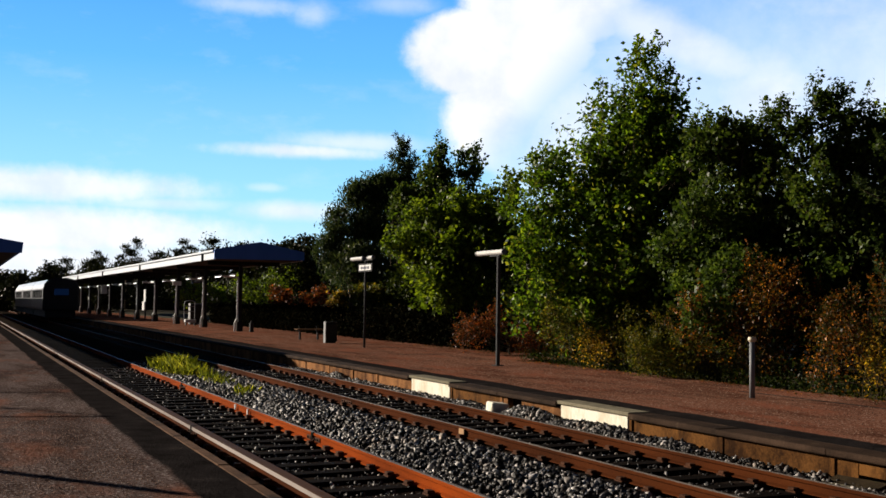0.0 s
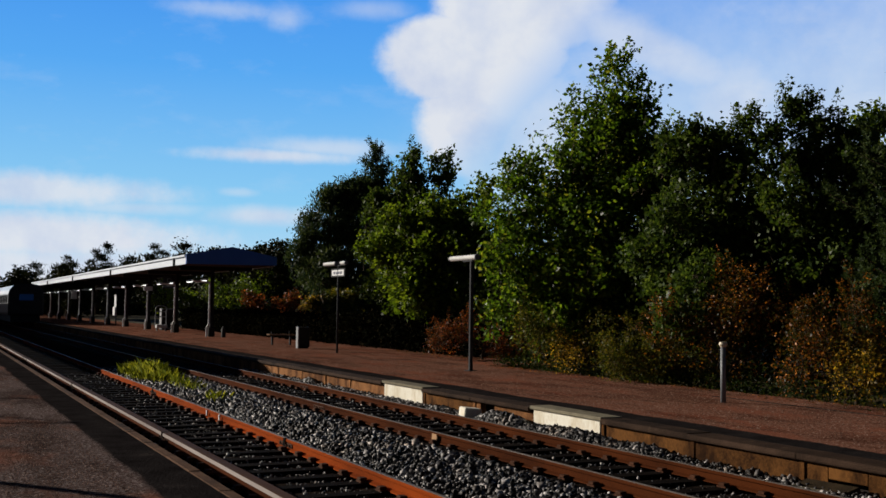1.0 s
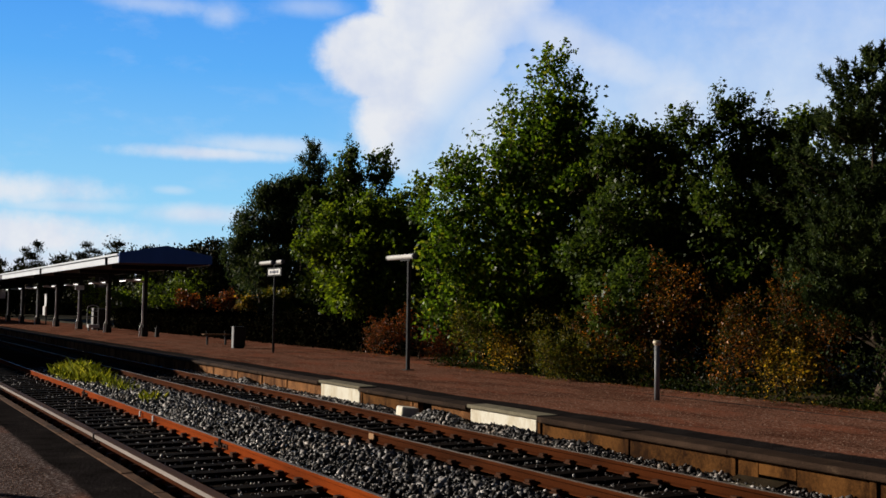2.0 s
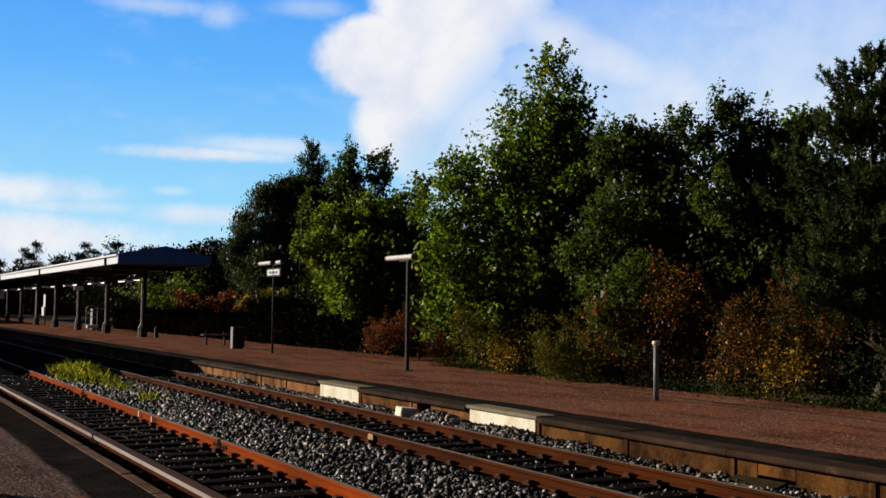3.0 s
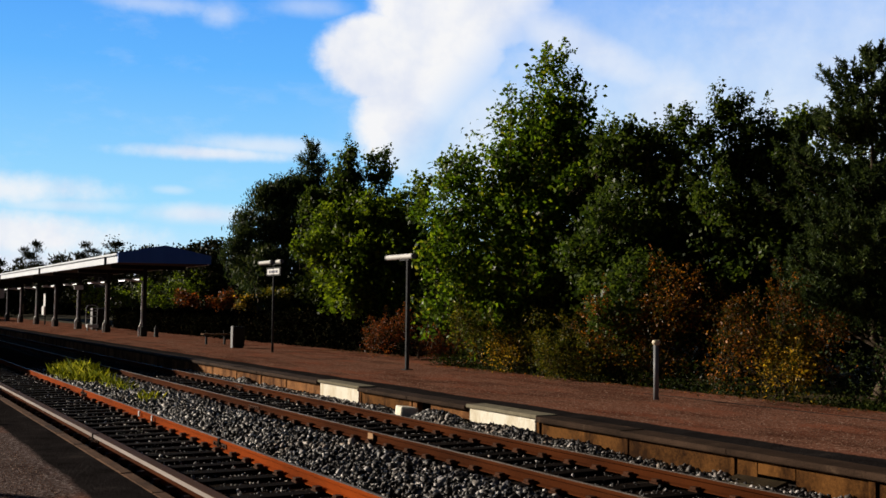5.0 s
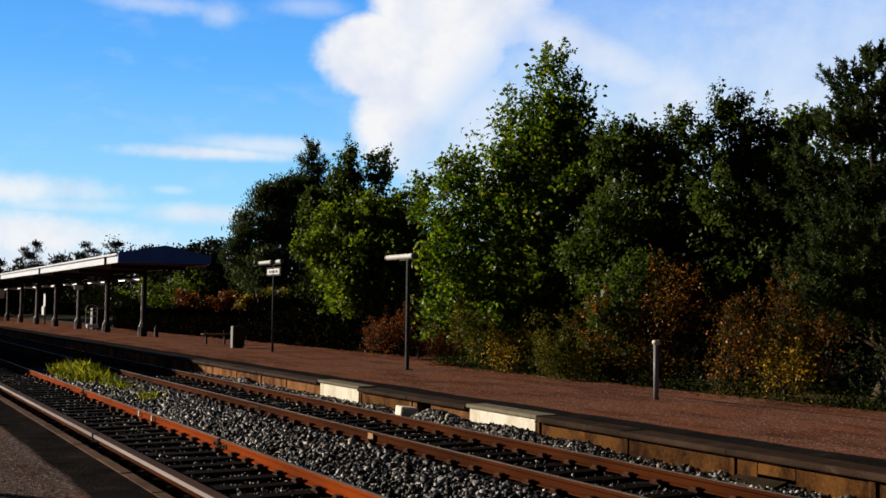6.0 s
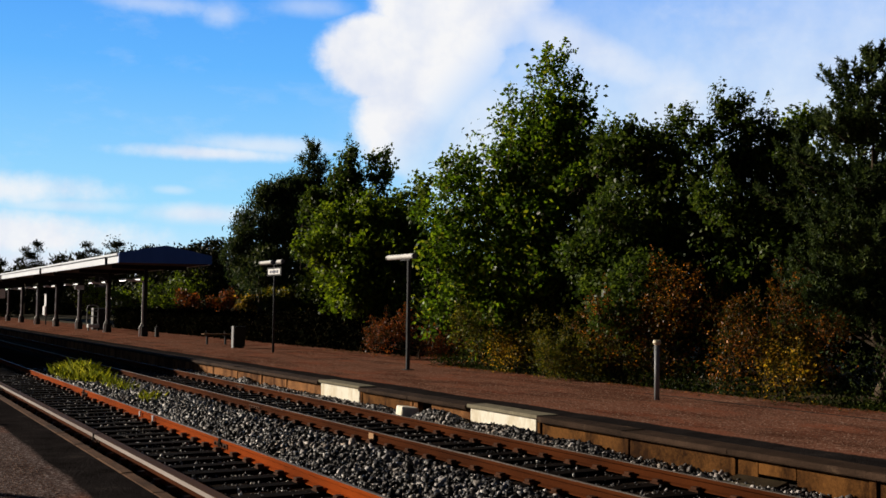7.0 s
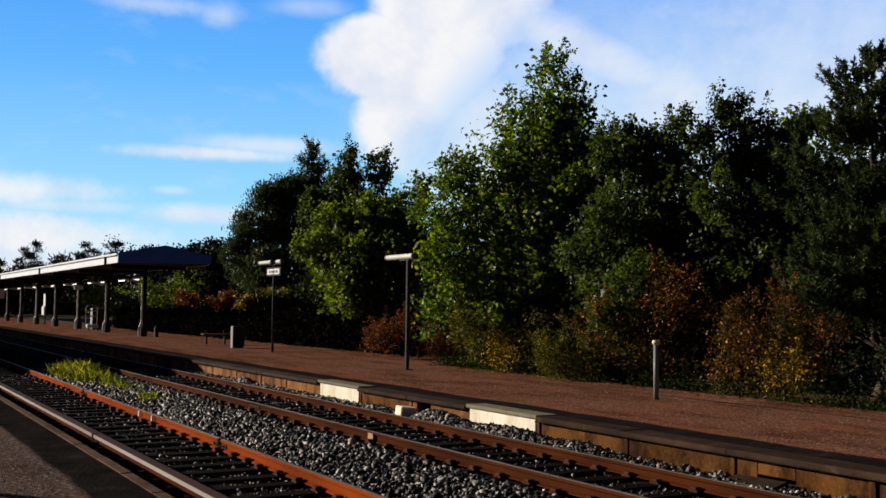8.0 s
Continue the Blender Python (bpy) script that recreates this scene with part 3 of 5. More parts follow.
def grass_patch():
    rng = np.random.default_rng(3)
    spots = [(5.9, 31.2, 0.5, 2.6, 170, 24, 0.52), (6.0, 27.4, 0.25, 1.9, 40, 20, 0.36), (5.8, 23.2, 0.14, 0.5, 10, 24, 0.36), (6.6, 16.8, 0.18, 0.4, 9, 24, 0.13)]
    vs = []
    for cx, cy, rx, ry, tufts, blades, h in spots:
        a, r = rng.uniform(0, 6.283, tufts), np.sqrt(rng.uniform(0, 1, tufts))
        n = tufts * blades
        x = np.repeat(cx + rx * r * np.cos(a), blades) + rng.normal(size=n) * 0.09
        y = np.repeat(cy + ry * r * np.sin(a), blades) + rng.normal(size=n) * 0.22
        hh = np.repeat(h * rng.uniform(0.25, 1.25, tufts) * (1.1 - 0.45 * r ** 2), blades) * rng.uniform(0.25, 1.0, n)
        turn, lean = rng.uniform(0, 6.283, n), rng.uniform(0.05, 0.75, n) ** 1.2
        w = rng.uniform(0.002, 0.0045, n)
        dx, dy = np.cos(turn), np.sin(turn)
        base = np.stack([x, y, np.full(n, BED_Z + 0.05)], 1)
        side = np.stack([-dy * w, dx * w, 0 * w], 1)
        mid = base + np.stack([dx * lean * hh * 0.35, dy * lean * hh * 0.35, hh * 0.6], 1)
        tip = base + np.stack([dx * lean * hh, dy * lean * hh, hh * (1 - 0.15 * lean)], 1)
        vs.append(np.stack([base - side, base + side, mid + side * 0.8, tip, mid - side * 0.8], 1))
    v = np.concatenate(vs)
    f = np.arange(len(v) * 5).reshape(-1, 5)
    tagged(link_mesh("grass_tufts", polys("grass_tufts", v.reshape(-1, 3), f), M_GRASS), "sunlit yellow-green grass growing between the tracks", "grass", kind="stuff")


def grit(name, x0, x1, y0, y1, z, n, r0, r1, mat, label, seed):
    """Coarse chips that stand out of a platform's worn tarmac."""
    rng = np.random.default_rng(seed)
    y = y0 + (y1 - y0) * rng.uniform(0, 1, n) ** 1.4
    x = rng.uniform(x0, x1, n)
    r = rng.uniform(r0, r1, n)
    turn = rng.uniform(0, 6.283, n)
    vs = []
    for k in range(3):
        b = turn + k * 2.094 + rng.uniform(-0.4, 0.4, n)
        vs.append(np.stack([x + r * np.cos(b), y + r * np.sin(b), np.full(n, z - 0.003)], 1))
    vs.append(np.stack([x + rng.normal(size=n) * r * 0.2, y + rng.normal(size=n) * r * 0.2, z + r * rng.uniform(0.4, 0.9, n)], 1))
    v = np.stack(vs, 1).reshape(-1, 3)
    f = (np.arange(n)[:, None, None] * 4 + np.array([(0, 1, 3), (1, 2, 3), (2, 0, 3)])[None]).reshape(-1, 3)
    tagged(link_mesh(name, polys(name, v, f), mat), label, "grit", kind="stuff")


def backdrop():
    rad, v, f = 1900.0, [], []
    az = [radians(a) for a in range(-8, 65, 4)]
    el = [radians(e) for e in (-2, 2, 6, 10, 14, 18, 21)]
    for e in el:
        for a in az:
            v.append((rad * math.sin(a), rad * math.cos(a), rad * math.tan(e)))
    n = len(az)
    for j in range(len(el) - 1):
        for i in range(n - 1):
            f.append((j * n + i, j * n + i + 1, (j + 1) * n + i + 1, (j + 1) * n + i))
    tagged(link_mesh("backdrop", polys("backdrop", v, f), sky_mat()), "blue sky with white cumulus and thin streaks", "sky", kind="structure")


ground()
rail_bed()
backdrop()
near_platform()
far_platform()
track("track_1", RAIL_A, RAIL_B, [16.48, 27.4, 40.0], [15.16, 25.15, 52.0], True, 1)
track("track_2", RAIL_C, RAIL_D, [20.6, 50.0], [26.0, 55.0], False, 5)
stones()
grass_patch()
grit("surface_grit", 10.95, 15.85, 7, 52, FAR_Z, 22000, 0.008, 0.02, M_GRIT, "coarse red-brown chips in the worn platform tarmac", 21)
grit("surface_grit", -2.6, 1.75, 3.5, 16, NEAR_Z, 45000, 0.004, 0.009, M_GRIT, "fine pale chips in the worn near platform", 22)


# ---- canopies ----
def far_canopy():
    c = thing("platform_canopy", (14.75, 56.0, FAR_Z), "long low platform canopy with blue end and pale fascia", "canopy")
    w, length, eave, ridge, drop = 2.35, 88.0, 4.36, 4.82, 0.46
    roof = extrude_profile(bmesh.new(), [(-w, eave), (0, ridge), (w, eave), (w, eave - 0.08), (0, ridge - 0.08), (-w, eave - 0.08)], 0.02, length)
    part("roof", roof, M_FELT, c, "dark felt roof")
    part("soffit", boxed(-w + 0.05, w - 0.05, 0.1, length, eave - drop + 0.02, eave - drop + 0.07), M_SOFFIT, c)
    for k in range(4):
        y0 = k * 22.0
        f = part("fascia", boxed(-w - 0.05, -w + 0.0, y0 + (0.08 if k == 0 else 0.02), y0 + 21.98, eave - drop, eave - 0.09, 0.006), M_FASCIA, c, "pale sunlit fascia board")
        part("gutter", boxed(-w - 0.16, -w - 0.002, y0 + 0.1, y0 + 21.98, eave - 0.085, eave + 0.03, 0.02), M_FASCIA, c, "pale gutter along the eave")
        part("downpipe", tube(bmesh.new(), (-w - 0.1, y0 + 3.0, eave - drop - 0.06), (-w - 0.1, y0 + 3.0, eave - 0.05), 0.06), M_POST, c)
        part("fascia", boxed(w, w + 0.05, y0 + 0.08, y0 + 21.98, eave - drop, eave + 0.02, 0.006), M_FASCIA, c)
    bm = bmesh.new()
    pts = [(-w - 0.1, eave - drop), (w + 0.1, eave - drop + 0.06), (w + 0.1, eave + 0.04), (0, ridge + 0.06), (-w - 0.1, eave + 0.04)]
    ring = [[bm.verts.new((x, y, z)) for x, z in pts] for y in (-0.06, 0.07)]
    bm.faces.new(ring[0])
    bm.faces.new(ring[1][::-1])
    for i in range(5):
        bm.faces.new((ring[0][i], ring[0][(i + 1) % 5], ring[1][(i + 1) % 5], ring[1][i]))
    part("end_fascia", bm, M_BLUE, c, "dark blue gable end")
    for k in range(10):
        y = 3.4 + 9.2 * k
        col = part("column", boxed(-0.28, -0.10, y - 0.09, y + 0.09, 0.5, eave - drop + 0.03, 0.015), M_COLUMN, c)
        b = bmesh.new()
        box(b, -0.36, -0.02, y - 0.17, y + 0.17, 0.0, 0.55, 0.05)
        part("plinth", b, M_PLINTH, col)
        part("bracket", boxed(-w + 0.3, w - 0.3, y - 0.07, y + 0.07, eave - drop - 0.2, eave - drop + 0.02, 0.01), M_COLUMN, col)
        pipe = bmesh.new()
        tube(pipe, (-0.335, y - 0.02, 0.75), (-0.335, y - 0.02, 3.05), 0.048)
        tube(pipe, (-0.335, y - 0.02, 0.75), (-0.46, y - 0.02, 0.5), 0.048)
        tube(pipe, (-0.46, y - 0.02, 0.5), (-0.46, y - 0.02, 0.0), 0.048)
        tube(pipe, (-0.335, y - 0.02, 3.03), (-1.3, y - 0.02, 3.1), 0.05)
        part("drain_pipe", pipe, M_PIPE, col, "pale grey drain pipe")
        for dy in (2.0, 5.6):
            lamp = part("strip_light", boxed(-0.28, -0.1, y + dy - 0.75, y + dy + 0.75, 3.18, 3.28, 0.02), M_LAMP, c)
            part("tube", tube(bmesh.new(), (-0.22, y + dy - 0.7, 3.165), (-0.22, y + dy + 0.7, 3.165), 0.03), M_TUBE, lamp, "glowing fluorescent tube")
            part("hanger", tube(bmesh.new(), (-0.19, y + dy, 3.27), (-0.19, y + dy, eave - drop + 0.03), 0.012, n=6), M_POST, lamp)


def near_canopy():
    c = thing("platform_canopy", (-0.6, 43.7, NEAR_Z), "near platform canopy with dark blue fascia", "canopy")
    w, length, eave, drop = 2.74, 116.0, 3.72, 0.37
    part("roof", extrude_profile(bmesh.new(), [(-w, eave), (0, eave + 0.4), (w, eave), (w, eave - 0.08), (0, eave + 0.3), (-w, eave - 0.08)], 0.02, length), M_FELT, c)
    part("soffit", boxed(-w + 0.05, w - 0.05, 0.1, length, eave - drop + 0.02, eave - drop + 0.07), M_SOFFIT, c)
    part("fascia", boxed(w - 0.02, w + 0.04, 0.08, length, eave - drop, eave - 0.09, 0.006), M_BLUE, c)
    part("gutter", boxed(w + 0.0, w + 0.13, 0.1, length, eave - 0.085, eave + 0.02, 0.02), M_POST, c)
    part("end_fascia", extrude_profile(bmesh.new(), [(-w - 0.06, eave - drop), (w + 0.1, eave - drop), (w + 0.14, eave + 0.03), (0, eave + 0.46), (-w - 0.06, eave + 0.03)], -0.05, 0.07), M_BLUE, c, "blue gable end")
    for k in range(13):
        y = 2.5 + 8.55 * k
        col = part("column", boxed(-0.12, 0.12, y - 0.12, y + 0.12, 0.5, eave - drop + 0.03, 0.015), M_COLUMN, c)
        part("plinth", boxed(-0.22, 0.22, y - 0.22, y + 0.22, 0.0, 0.5, 0.03), M_PLINTH, col)


far_canopy()
near_canopy()


# ---- platform furniture ----
def lamp_head(t, x, z, y0, y1, name="lamp_head"):
    bm = bmesh.new()
    tube(bm, (x, y0, z), (x, y1, z), 0.075, n=14)
    head = part(name, bm, M_LAMP, t, "pale tubular light fitting", smooth=False)
    for y in (y0, y1):
        part("end_cap", tube(bmesh.new(), (x, y - 0.025, z), (x, y + 0.025, z), 0.082, n=14), M_GALV, head)
    return head


def lamp_post():
    t = thing("platform_lamp", (13.79, 26.47, FAR_Z), "dark square lamp post with a tubular light across its top", "lamp post")
    part("post", boxed(-0.048, 0.048, -0.048, 0.048, 0, 3.06, 0.008), M_POST, t)
    part("bracket", boxed(-0.04, 0.04, -0.1, 0.5, 3.05, 3.1, 0.005), M_POST, t)
    lamp_head(t, 0.0, 3.17, -0.3, 1.32)
    part("base_plate", boxed(-0.13, 0.13, -0.13, 0.13, 0, 0.02, 0.004), M_POST, t)


def station_sign():
    t = thing("station_sign", (14.19, 38.21, FAR_Z), "thin post with a station name board and two tube lights", "station sign")
    part("post", tube(bmesh.new(), (0, 0, 0), (0, 0, 3.34), 0.045, n=12), M_POST, t, smooth=True)
    turn = Matrix.Rotation(radians(-90), 4, "Z")
    board = boxed(-0.75, 0.75, -0.03, 0.03, 2.88, 3.2, 0.006)
    board.transform(turn)
    plate = part("sign_board", board, M_POST, t, "dark framed name board")
    face = boxed(-0.64, 0.64, -0.036, -0.031, 2.935, 3.145)
    face.transform(turn)
    part("sign_face", face, M_SIGN, plate, "white sign face")
    for k, (a, b) in enumerate(((-0.46, -0.25), (-0.2, -0.02), (0.03, 0.2), (0.25, 0.46))):
        bar = boxed(a, b, -0.041, -0.037, 2.985, 3.085)
        bar.transform(turn)
        part("lettering_bar", bar, M_INK, plate)
    lamp_head(t, -0.06, 3.40, 0.12, 1.4)
    lamp_head(t, -0.02, 3.40, -0.35, -0.85)
    part("cross_arm", boxed(-0.03, 0.03, -0.8, 1.0, 3.30, 3.34), M_POST, t)


def short_post():
    t = thing("short_post", (13.8, 16.04, FAR_Z), "short grey steel post with a cream cap", "post")
    part("tube", tube(bmesh.new(), (0, 0, 0), (0, 0, 1.06), 0.052, n=18), M_GALV, t, smooth=True)
    bm = bmesh.new()
    tube(bm, (0, 0, 1.055), (0, 0, 1.10), 0.054, 0.085, 18)
    tube(bm, (0, 0, 1.10), (0, 0, 1.15), 0.085, 0.07, 18)
    part("cap", bm, M_CREAM, t, "cream plastic cap")


def litter_bin():
    t = thing("litter_bin", (14.32, 42.7, FAR_Z), "dark litter bin with a pale side panel", "litter bin")
    part("body", boxed(-0.2, 0.27, -0.16, 0.16, 0.06, 0.84, 0.03), M_DARKPLASTIC, t)
    part("side_panel", boxed(-0.26, -0.205, -0.18, 0.1, 0.0, 0.9, 0.012), M_GALV, t, "pale grey steel side panel")
    part("lid", boxed(-0.2, 0.29, -0.18, 0.18, 0.845, 0.89, 0.015), M_DARKPLASTIC, t)
    part("foot", boxed(-0.15, 0.2, -0.15, 0.15, 0.0, 0.058), M_POST, t)


def bench():
    t = thing("bench", (14.65, 46.7, FAR_Z), "wooden slatted bench on dark steel legs", "bench")
    for k in range(4):
        part("seat_slat", boxed(-0.62, 0.62, -0.22 + k * 0.115, -0.12 + k * 0.115, 0.43, 0.49, 0.006), M_WOOD, t)
    for x in (-0.42, 0.42):
        leg = bmesh.new()
        box(leg, x - 0.04, x + 0.04, -0.05, 0.05, 0, 0.40, 0.006)
        box(leg, x - 0.04, x + 0.04, -0.22, 0.22, 0.395, 0.428, 0.004)
        part("leg", leg, M_POST, t)
        part("armrest", tube(bmesh.new(), (x, 0.1, 0.46), (x, 0.2, 0.62), 0.02, n=8), M_POST, t)


def bollard():
    t = thing("bollard", (14.95, 58.2, FAR_Z), "short dark bollard beside the canopy column", "bollard")
    part("tube", tube(bmesh.new(), (0, 0, 0), (0, 0, 0.5), 0.12, n=14), M_DARKPLASTIC, t)
    part("cap", tube(bmesh.new(), (0, 0, 0.5), (0, 0, 0.62), 0.09, 0.05, 14), M_POST, t)


def trolley():
    t = thing("luggage_trolley", (14.5, 73.2, FAR_Z), "pale steel luggage trolley with a hooped handle", "luggage trolley")
    bm = bmesh.new()
    for x in (-0.36, 0.36):
        tube(bm, (x, 0, 0.25), (x, 0, 1.5), 0.035, n=8)
    for z in (0.95, 1.3):
        tube(bm, (-0.36, 0, z), (0.36, 0, z), 0.035, n=8)
    for a in range(6):
        p, q = math.pi * a / 6, math.pi * (a + 1) / 6
        tube(bm, (0.36 * math.cos(p), 0, 1.5 + 0.2 * math.sin(p)), (0.36 * math.cos(q), 0, 1.5 + 0.2 * math.sin(q)), 0.035, n=8)
    part("frame", bm, M_GALV, t, "pale hooped tube frame")
    part("tray", boxed(-0.36, 0.36, -0.5, 0.02, 0.2, 0.42, 0.03), M_SIGN, t, "white tray")
    for x in (-0.3, 0.3):
        part("wheel", tube(bmesh.new(), (x - 0.04, -0.3, 0.11), (x + 0.04, -0.3, 0.11), 0.11, n=14), M_RUBBER, t)


def cabinets():
    t = thing("equipment_cabinet", (15.45, 75.6, FAR_Z), "grey steel equipment cabinet under the canopy", "cabinet")
    part("body", boxed(-0.5, 0.5, -0.35, 0.35, 0.08, 1.5, 0.02), M_GALV, t)
    part("plinth", boxed(-0.46, 0.46, -0.31, 0.31, 0, 0.08), M_PLINTH, t)
    part("door", boxed(-0.45, 0.45, -0.37, -0.352, 0.14, 1.44, 0.004), M_PLINTH, t)
    b = thing("timetable_board", (15.0, 95.0, FAR_Z), "slim white timetable board on a post", "notice board")
    part("post", tube(bmesh.new(), (0, 0, 0), (0, 0, 2.9), 0.06), M_POST, b)
    part("panel", boxed(-0.09, -0.062, -0.5, 0.5, 0.75, 2.6, 0.01), M_SIGN, b, "white panel")
    part("box", boxed(-0.2, -0.092, -0.55, 0.55, 0.8, 1.55, 0.01), M_SIGN, b, "white leaflet box")
    s = thing("hanging_sign", (14.4, 119.0, 2.5), "small white sign hanging under the canopy", "sign")
    part("panel", boxed(-0.3, 0.3, -0.05, 0.05, 0, 0.85, 0.01), M_SIGN, s)
    for x in (-0.2, 0.2):
        part("hanger", tube(bmesh.new(), (x, 0, 0.85), (x, 0, 1.65), 0.02, n=6), M_POST, s)
    d = thing("hanging_sign", (14.5, 70.8, 3.05), "dark hanging sign with the platform letter B", "sign")
    panel = part("panel", boxed(-0.42, 0.42, -0.05, 0.05, 0, 0.85, 0.01), M_POST, d, "dark grey panel")
    part("hanger", tube(bmesh.new(), (0, 0, 0.85), (0, 0, 1.1), 0.02, n=6), M_POST, d)
    font = bpy.data.curves.new("letter", "FONT")
    font.body, font.size, font.extrude, font.align_x = "B", 0.8, 0.004, "CENTER"
    shape = bpy.data.objects.new("letter", font)
    me = bpy.data.meshes.new_from_object(shape)
    bpy.data.objects.remove(shape)
    me.transform(pose(0.0, -0.058, 0.14, 90, 0, 0))
    link_mesh("letter", me, M_GALV, panel, "pale letter B")
    n = thing("hanging_sign", (14.3, 77.0, 2.98), "small pale number sign hanging under the canopy", "sign")
    part("panel", boxed(-0.3, 0.3, -0.05, 0.05, 0, 0.3, 0.01), M_SIGN, n)
    part("hanger", tube(bmesh.new(), (0, 0, 0.3), (0, 0, 1.2), 0.02, n=6), M_POST, n)


def white_block():
    t = tagged(part("concrete_block", boxed(-0.17, 0.17, -0.19, 0.19, 0, 0.23, 0.02), M_WHITE), "white concrete block lying on the ballast beside the wall", "block")
    t.matrix_basis = pose(9.42, 18.1, -0.165, 0, 6, -9)
    s = tagged(part("stone_slab", boxed(-0.15, 0.15, -0.38, 0.38, 0, 0.075, 0.018), M_MOSS), "dark mossy slab leaning at the foot of the wall", "slab")
    s.matrix_basis = pose(9.58, 9.35, -0.15, 0, -12, 5)
    w = tagged(part("stone_slab", boxed(-0.07, 0.07, -0.33, 0.33, 0, 0.06, 0.014), M_PALE), "narrow pale slab on the ballast under a mossy one", "slab")
    w.matrix_basis = pose(9.36, 9.45, -0.165, 0, -4, 3)


def rail_clips():
    for y in (19.86, 18.93):
        t = tagged(part("rail_marker", boxed(-0.012, 0.012, -0.03, 0.03, -0.10, 0.0, 0.003), M_SIGN), "small white marker clamped on the rusty rail", "rail marker", "rail markers")
        t.location = (RAIL_B - 0.05, y, -0.01)
    t = tagged(part("rail_marker", boxed(-0.012, 0.012, -0.09, 0.09, -0.09, 0.0, 0.003), M_TAN), "small yellow marker on the rusty rail", "rail marker", "rail markers")
    t.location = (RAIL_C - 0.05, 15.1, -0.02)


def near_fixtures():
    """Fittings of the near platform whose shadows lie across its tarmac."""
    t = thing("steel_post", (-4.41, 17.06, NEAR_Z), "tall dark square steel post on the near platform", "post")
    part("post", boxed(-0.06, 0.06, -0.06, 0.06, 0, 3.05, 0.012), M_POST, t)
    part("base_plate", boxed(-0.15, 0.15, -0.15, 0.15, 0, 0.02, 0.004), M_POST, t)
    # end of the barrier, its heights, how far it reaches
    for x, y, turn, hs in ((0.0, 18.1, -14, (1.0, 0.45)), (-0.3, 22.3, -12, (1.0,)), (0.3, 28.6, -8, (1.0,)), (0.4, 38.0, -8, (1.0, 0.8))):
        r = thing("barrier", (x, y, NEAR_Z), "low tube barrier across the near platform", "barrier", "platform barriers", turn=turn)
        for h in hs:
            part("rail", tube(bmesh.new(), (-4.5, 0, h), (0.0, 0, h), 0.028, n=8), M_POST, r)
        for k in (-4.4, -2.2, -0.03):
            part("post", tube(bmesh.new(), (k, 0, 0), (k, 0, hs[0] + 0.03), 0.025, n=8), M_POST, r)


for build in (lamp_post, station_sign, short_post, litter_bin, bench, bollard, trolley, cabinets, white_block, rail_clips, near_fixtures):
    build()


# ---- train ----
def train():
    t = thing("train", (8.055, 94.8, 0), "pale railcar train with a black rubber-framed end, leaving", "train")
    w, top = 1.42, 3.62
    outline = [(-w + 0.06, 0.95), (-w, 1.1), (-w, 2.75), (-w + 0.1, 3.1), (-w + 0.42, 3.5), (-w + 0.95, top), (w - 0.95, top), (w - 0.42, 3.5), (w - 0.1, 3.1), (w, 2.75), (w, 1.1), (w - 0.06, 0.95)]
    for k in range(3):
        y0, y1 = 0.25 + k * 15.4, 0.25 + k * 15.4 + 15.0
        car = part("car_body", extrude_profile(bmesh.new(), outline, y0, y1), M_TRAIN, t, "pale metal car body")
        for i in range(6):
            a = y0 + 1.4 + i * 2.1
            part("window", boxed(-w - 0.012, -w + 0.02, a, a + 1.6, 1.95, 2.65, 0.01), M_GLASS, car, "dark side window")
            part("window", boxed(w - 0.02, w + 0.012, a, a + 1.6, 1.95, 2.65, 0.01), M_GLASS, car)
        part("underframe", boxed(-1.2, 1.2, y0 + 0.2, y1 - 0.2, 0.35, 0.94), M_RUBBER, car)
        for b in (2.6, 12.4):
            bogie = part("bogie", boxed(-1.05, 1.05, y0 + b - 1.4, y0 + b + 1.4, 0.28, 0.6, 0.04), M_RUBBER, car)
            for dy in (-1.0, 1.0):
                for s in (-1, 1):
                    part("wheel", tube(bmesh.new(), (s * 0.7, y0 + b + dy, 0.43), (s * 0.82, y0 + b + dy, 0.43), 0.425, n=20), M_FASTENER, bogie)
        if k:
            part("gangway", boxed(-1.0, 1.0, y0 - 0.42, y0 + 0.02, 1.0, 3.4), M_RUBBER, t)
    bm = bmesh.new()
    for s, y in ((1.0, 0.24), (1.03, 0.02), (0.92, -0.12)):
        cx, cz = 0.0, 2.3
        ring = [bm.verts.new((cx + (x - cx) * s, y, cz + (z - cz) * s)) for x, z in outline]
        if s != 1.0:
            for i in range(len(ring)):
                bm.faces.new((last[i], last[(i + 1) % len(ring)], ring[(i + 1) % len(ring)], ring[i]))
        last = ring
    bm.faces.new(last)
    end = part("end_frame", bm, M_RUBBER, t, "black rubber end frame")
    shield = boxed(-0.58, 0.58, -0.02, 0.02, -0.46, 0.46, 0.015)
    shield.transform(pose(0, -0.15, 2.62, -22, 0, 0))
    part("windscreen", shield, M_SCREEN, end, "windscreen mirror tinted with the sky's blue")
    return t


TRAIN = train()


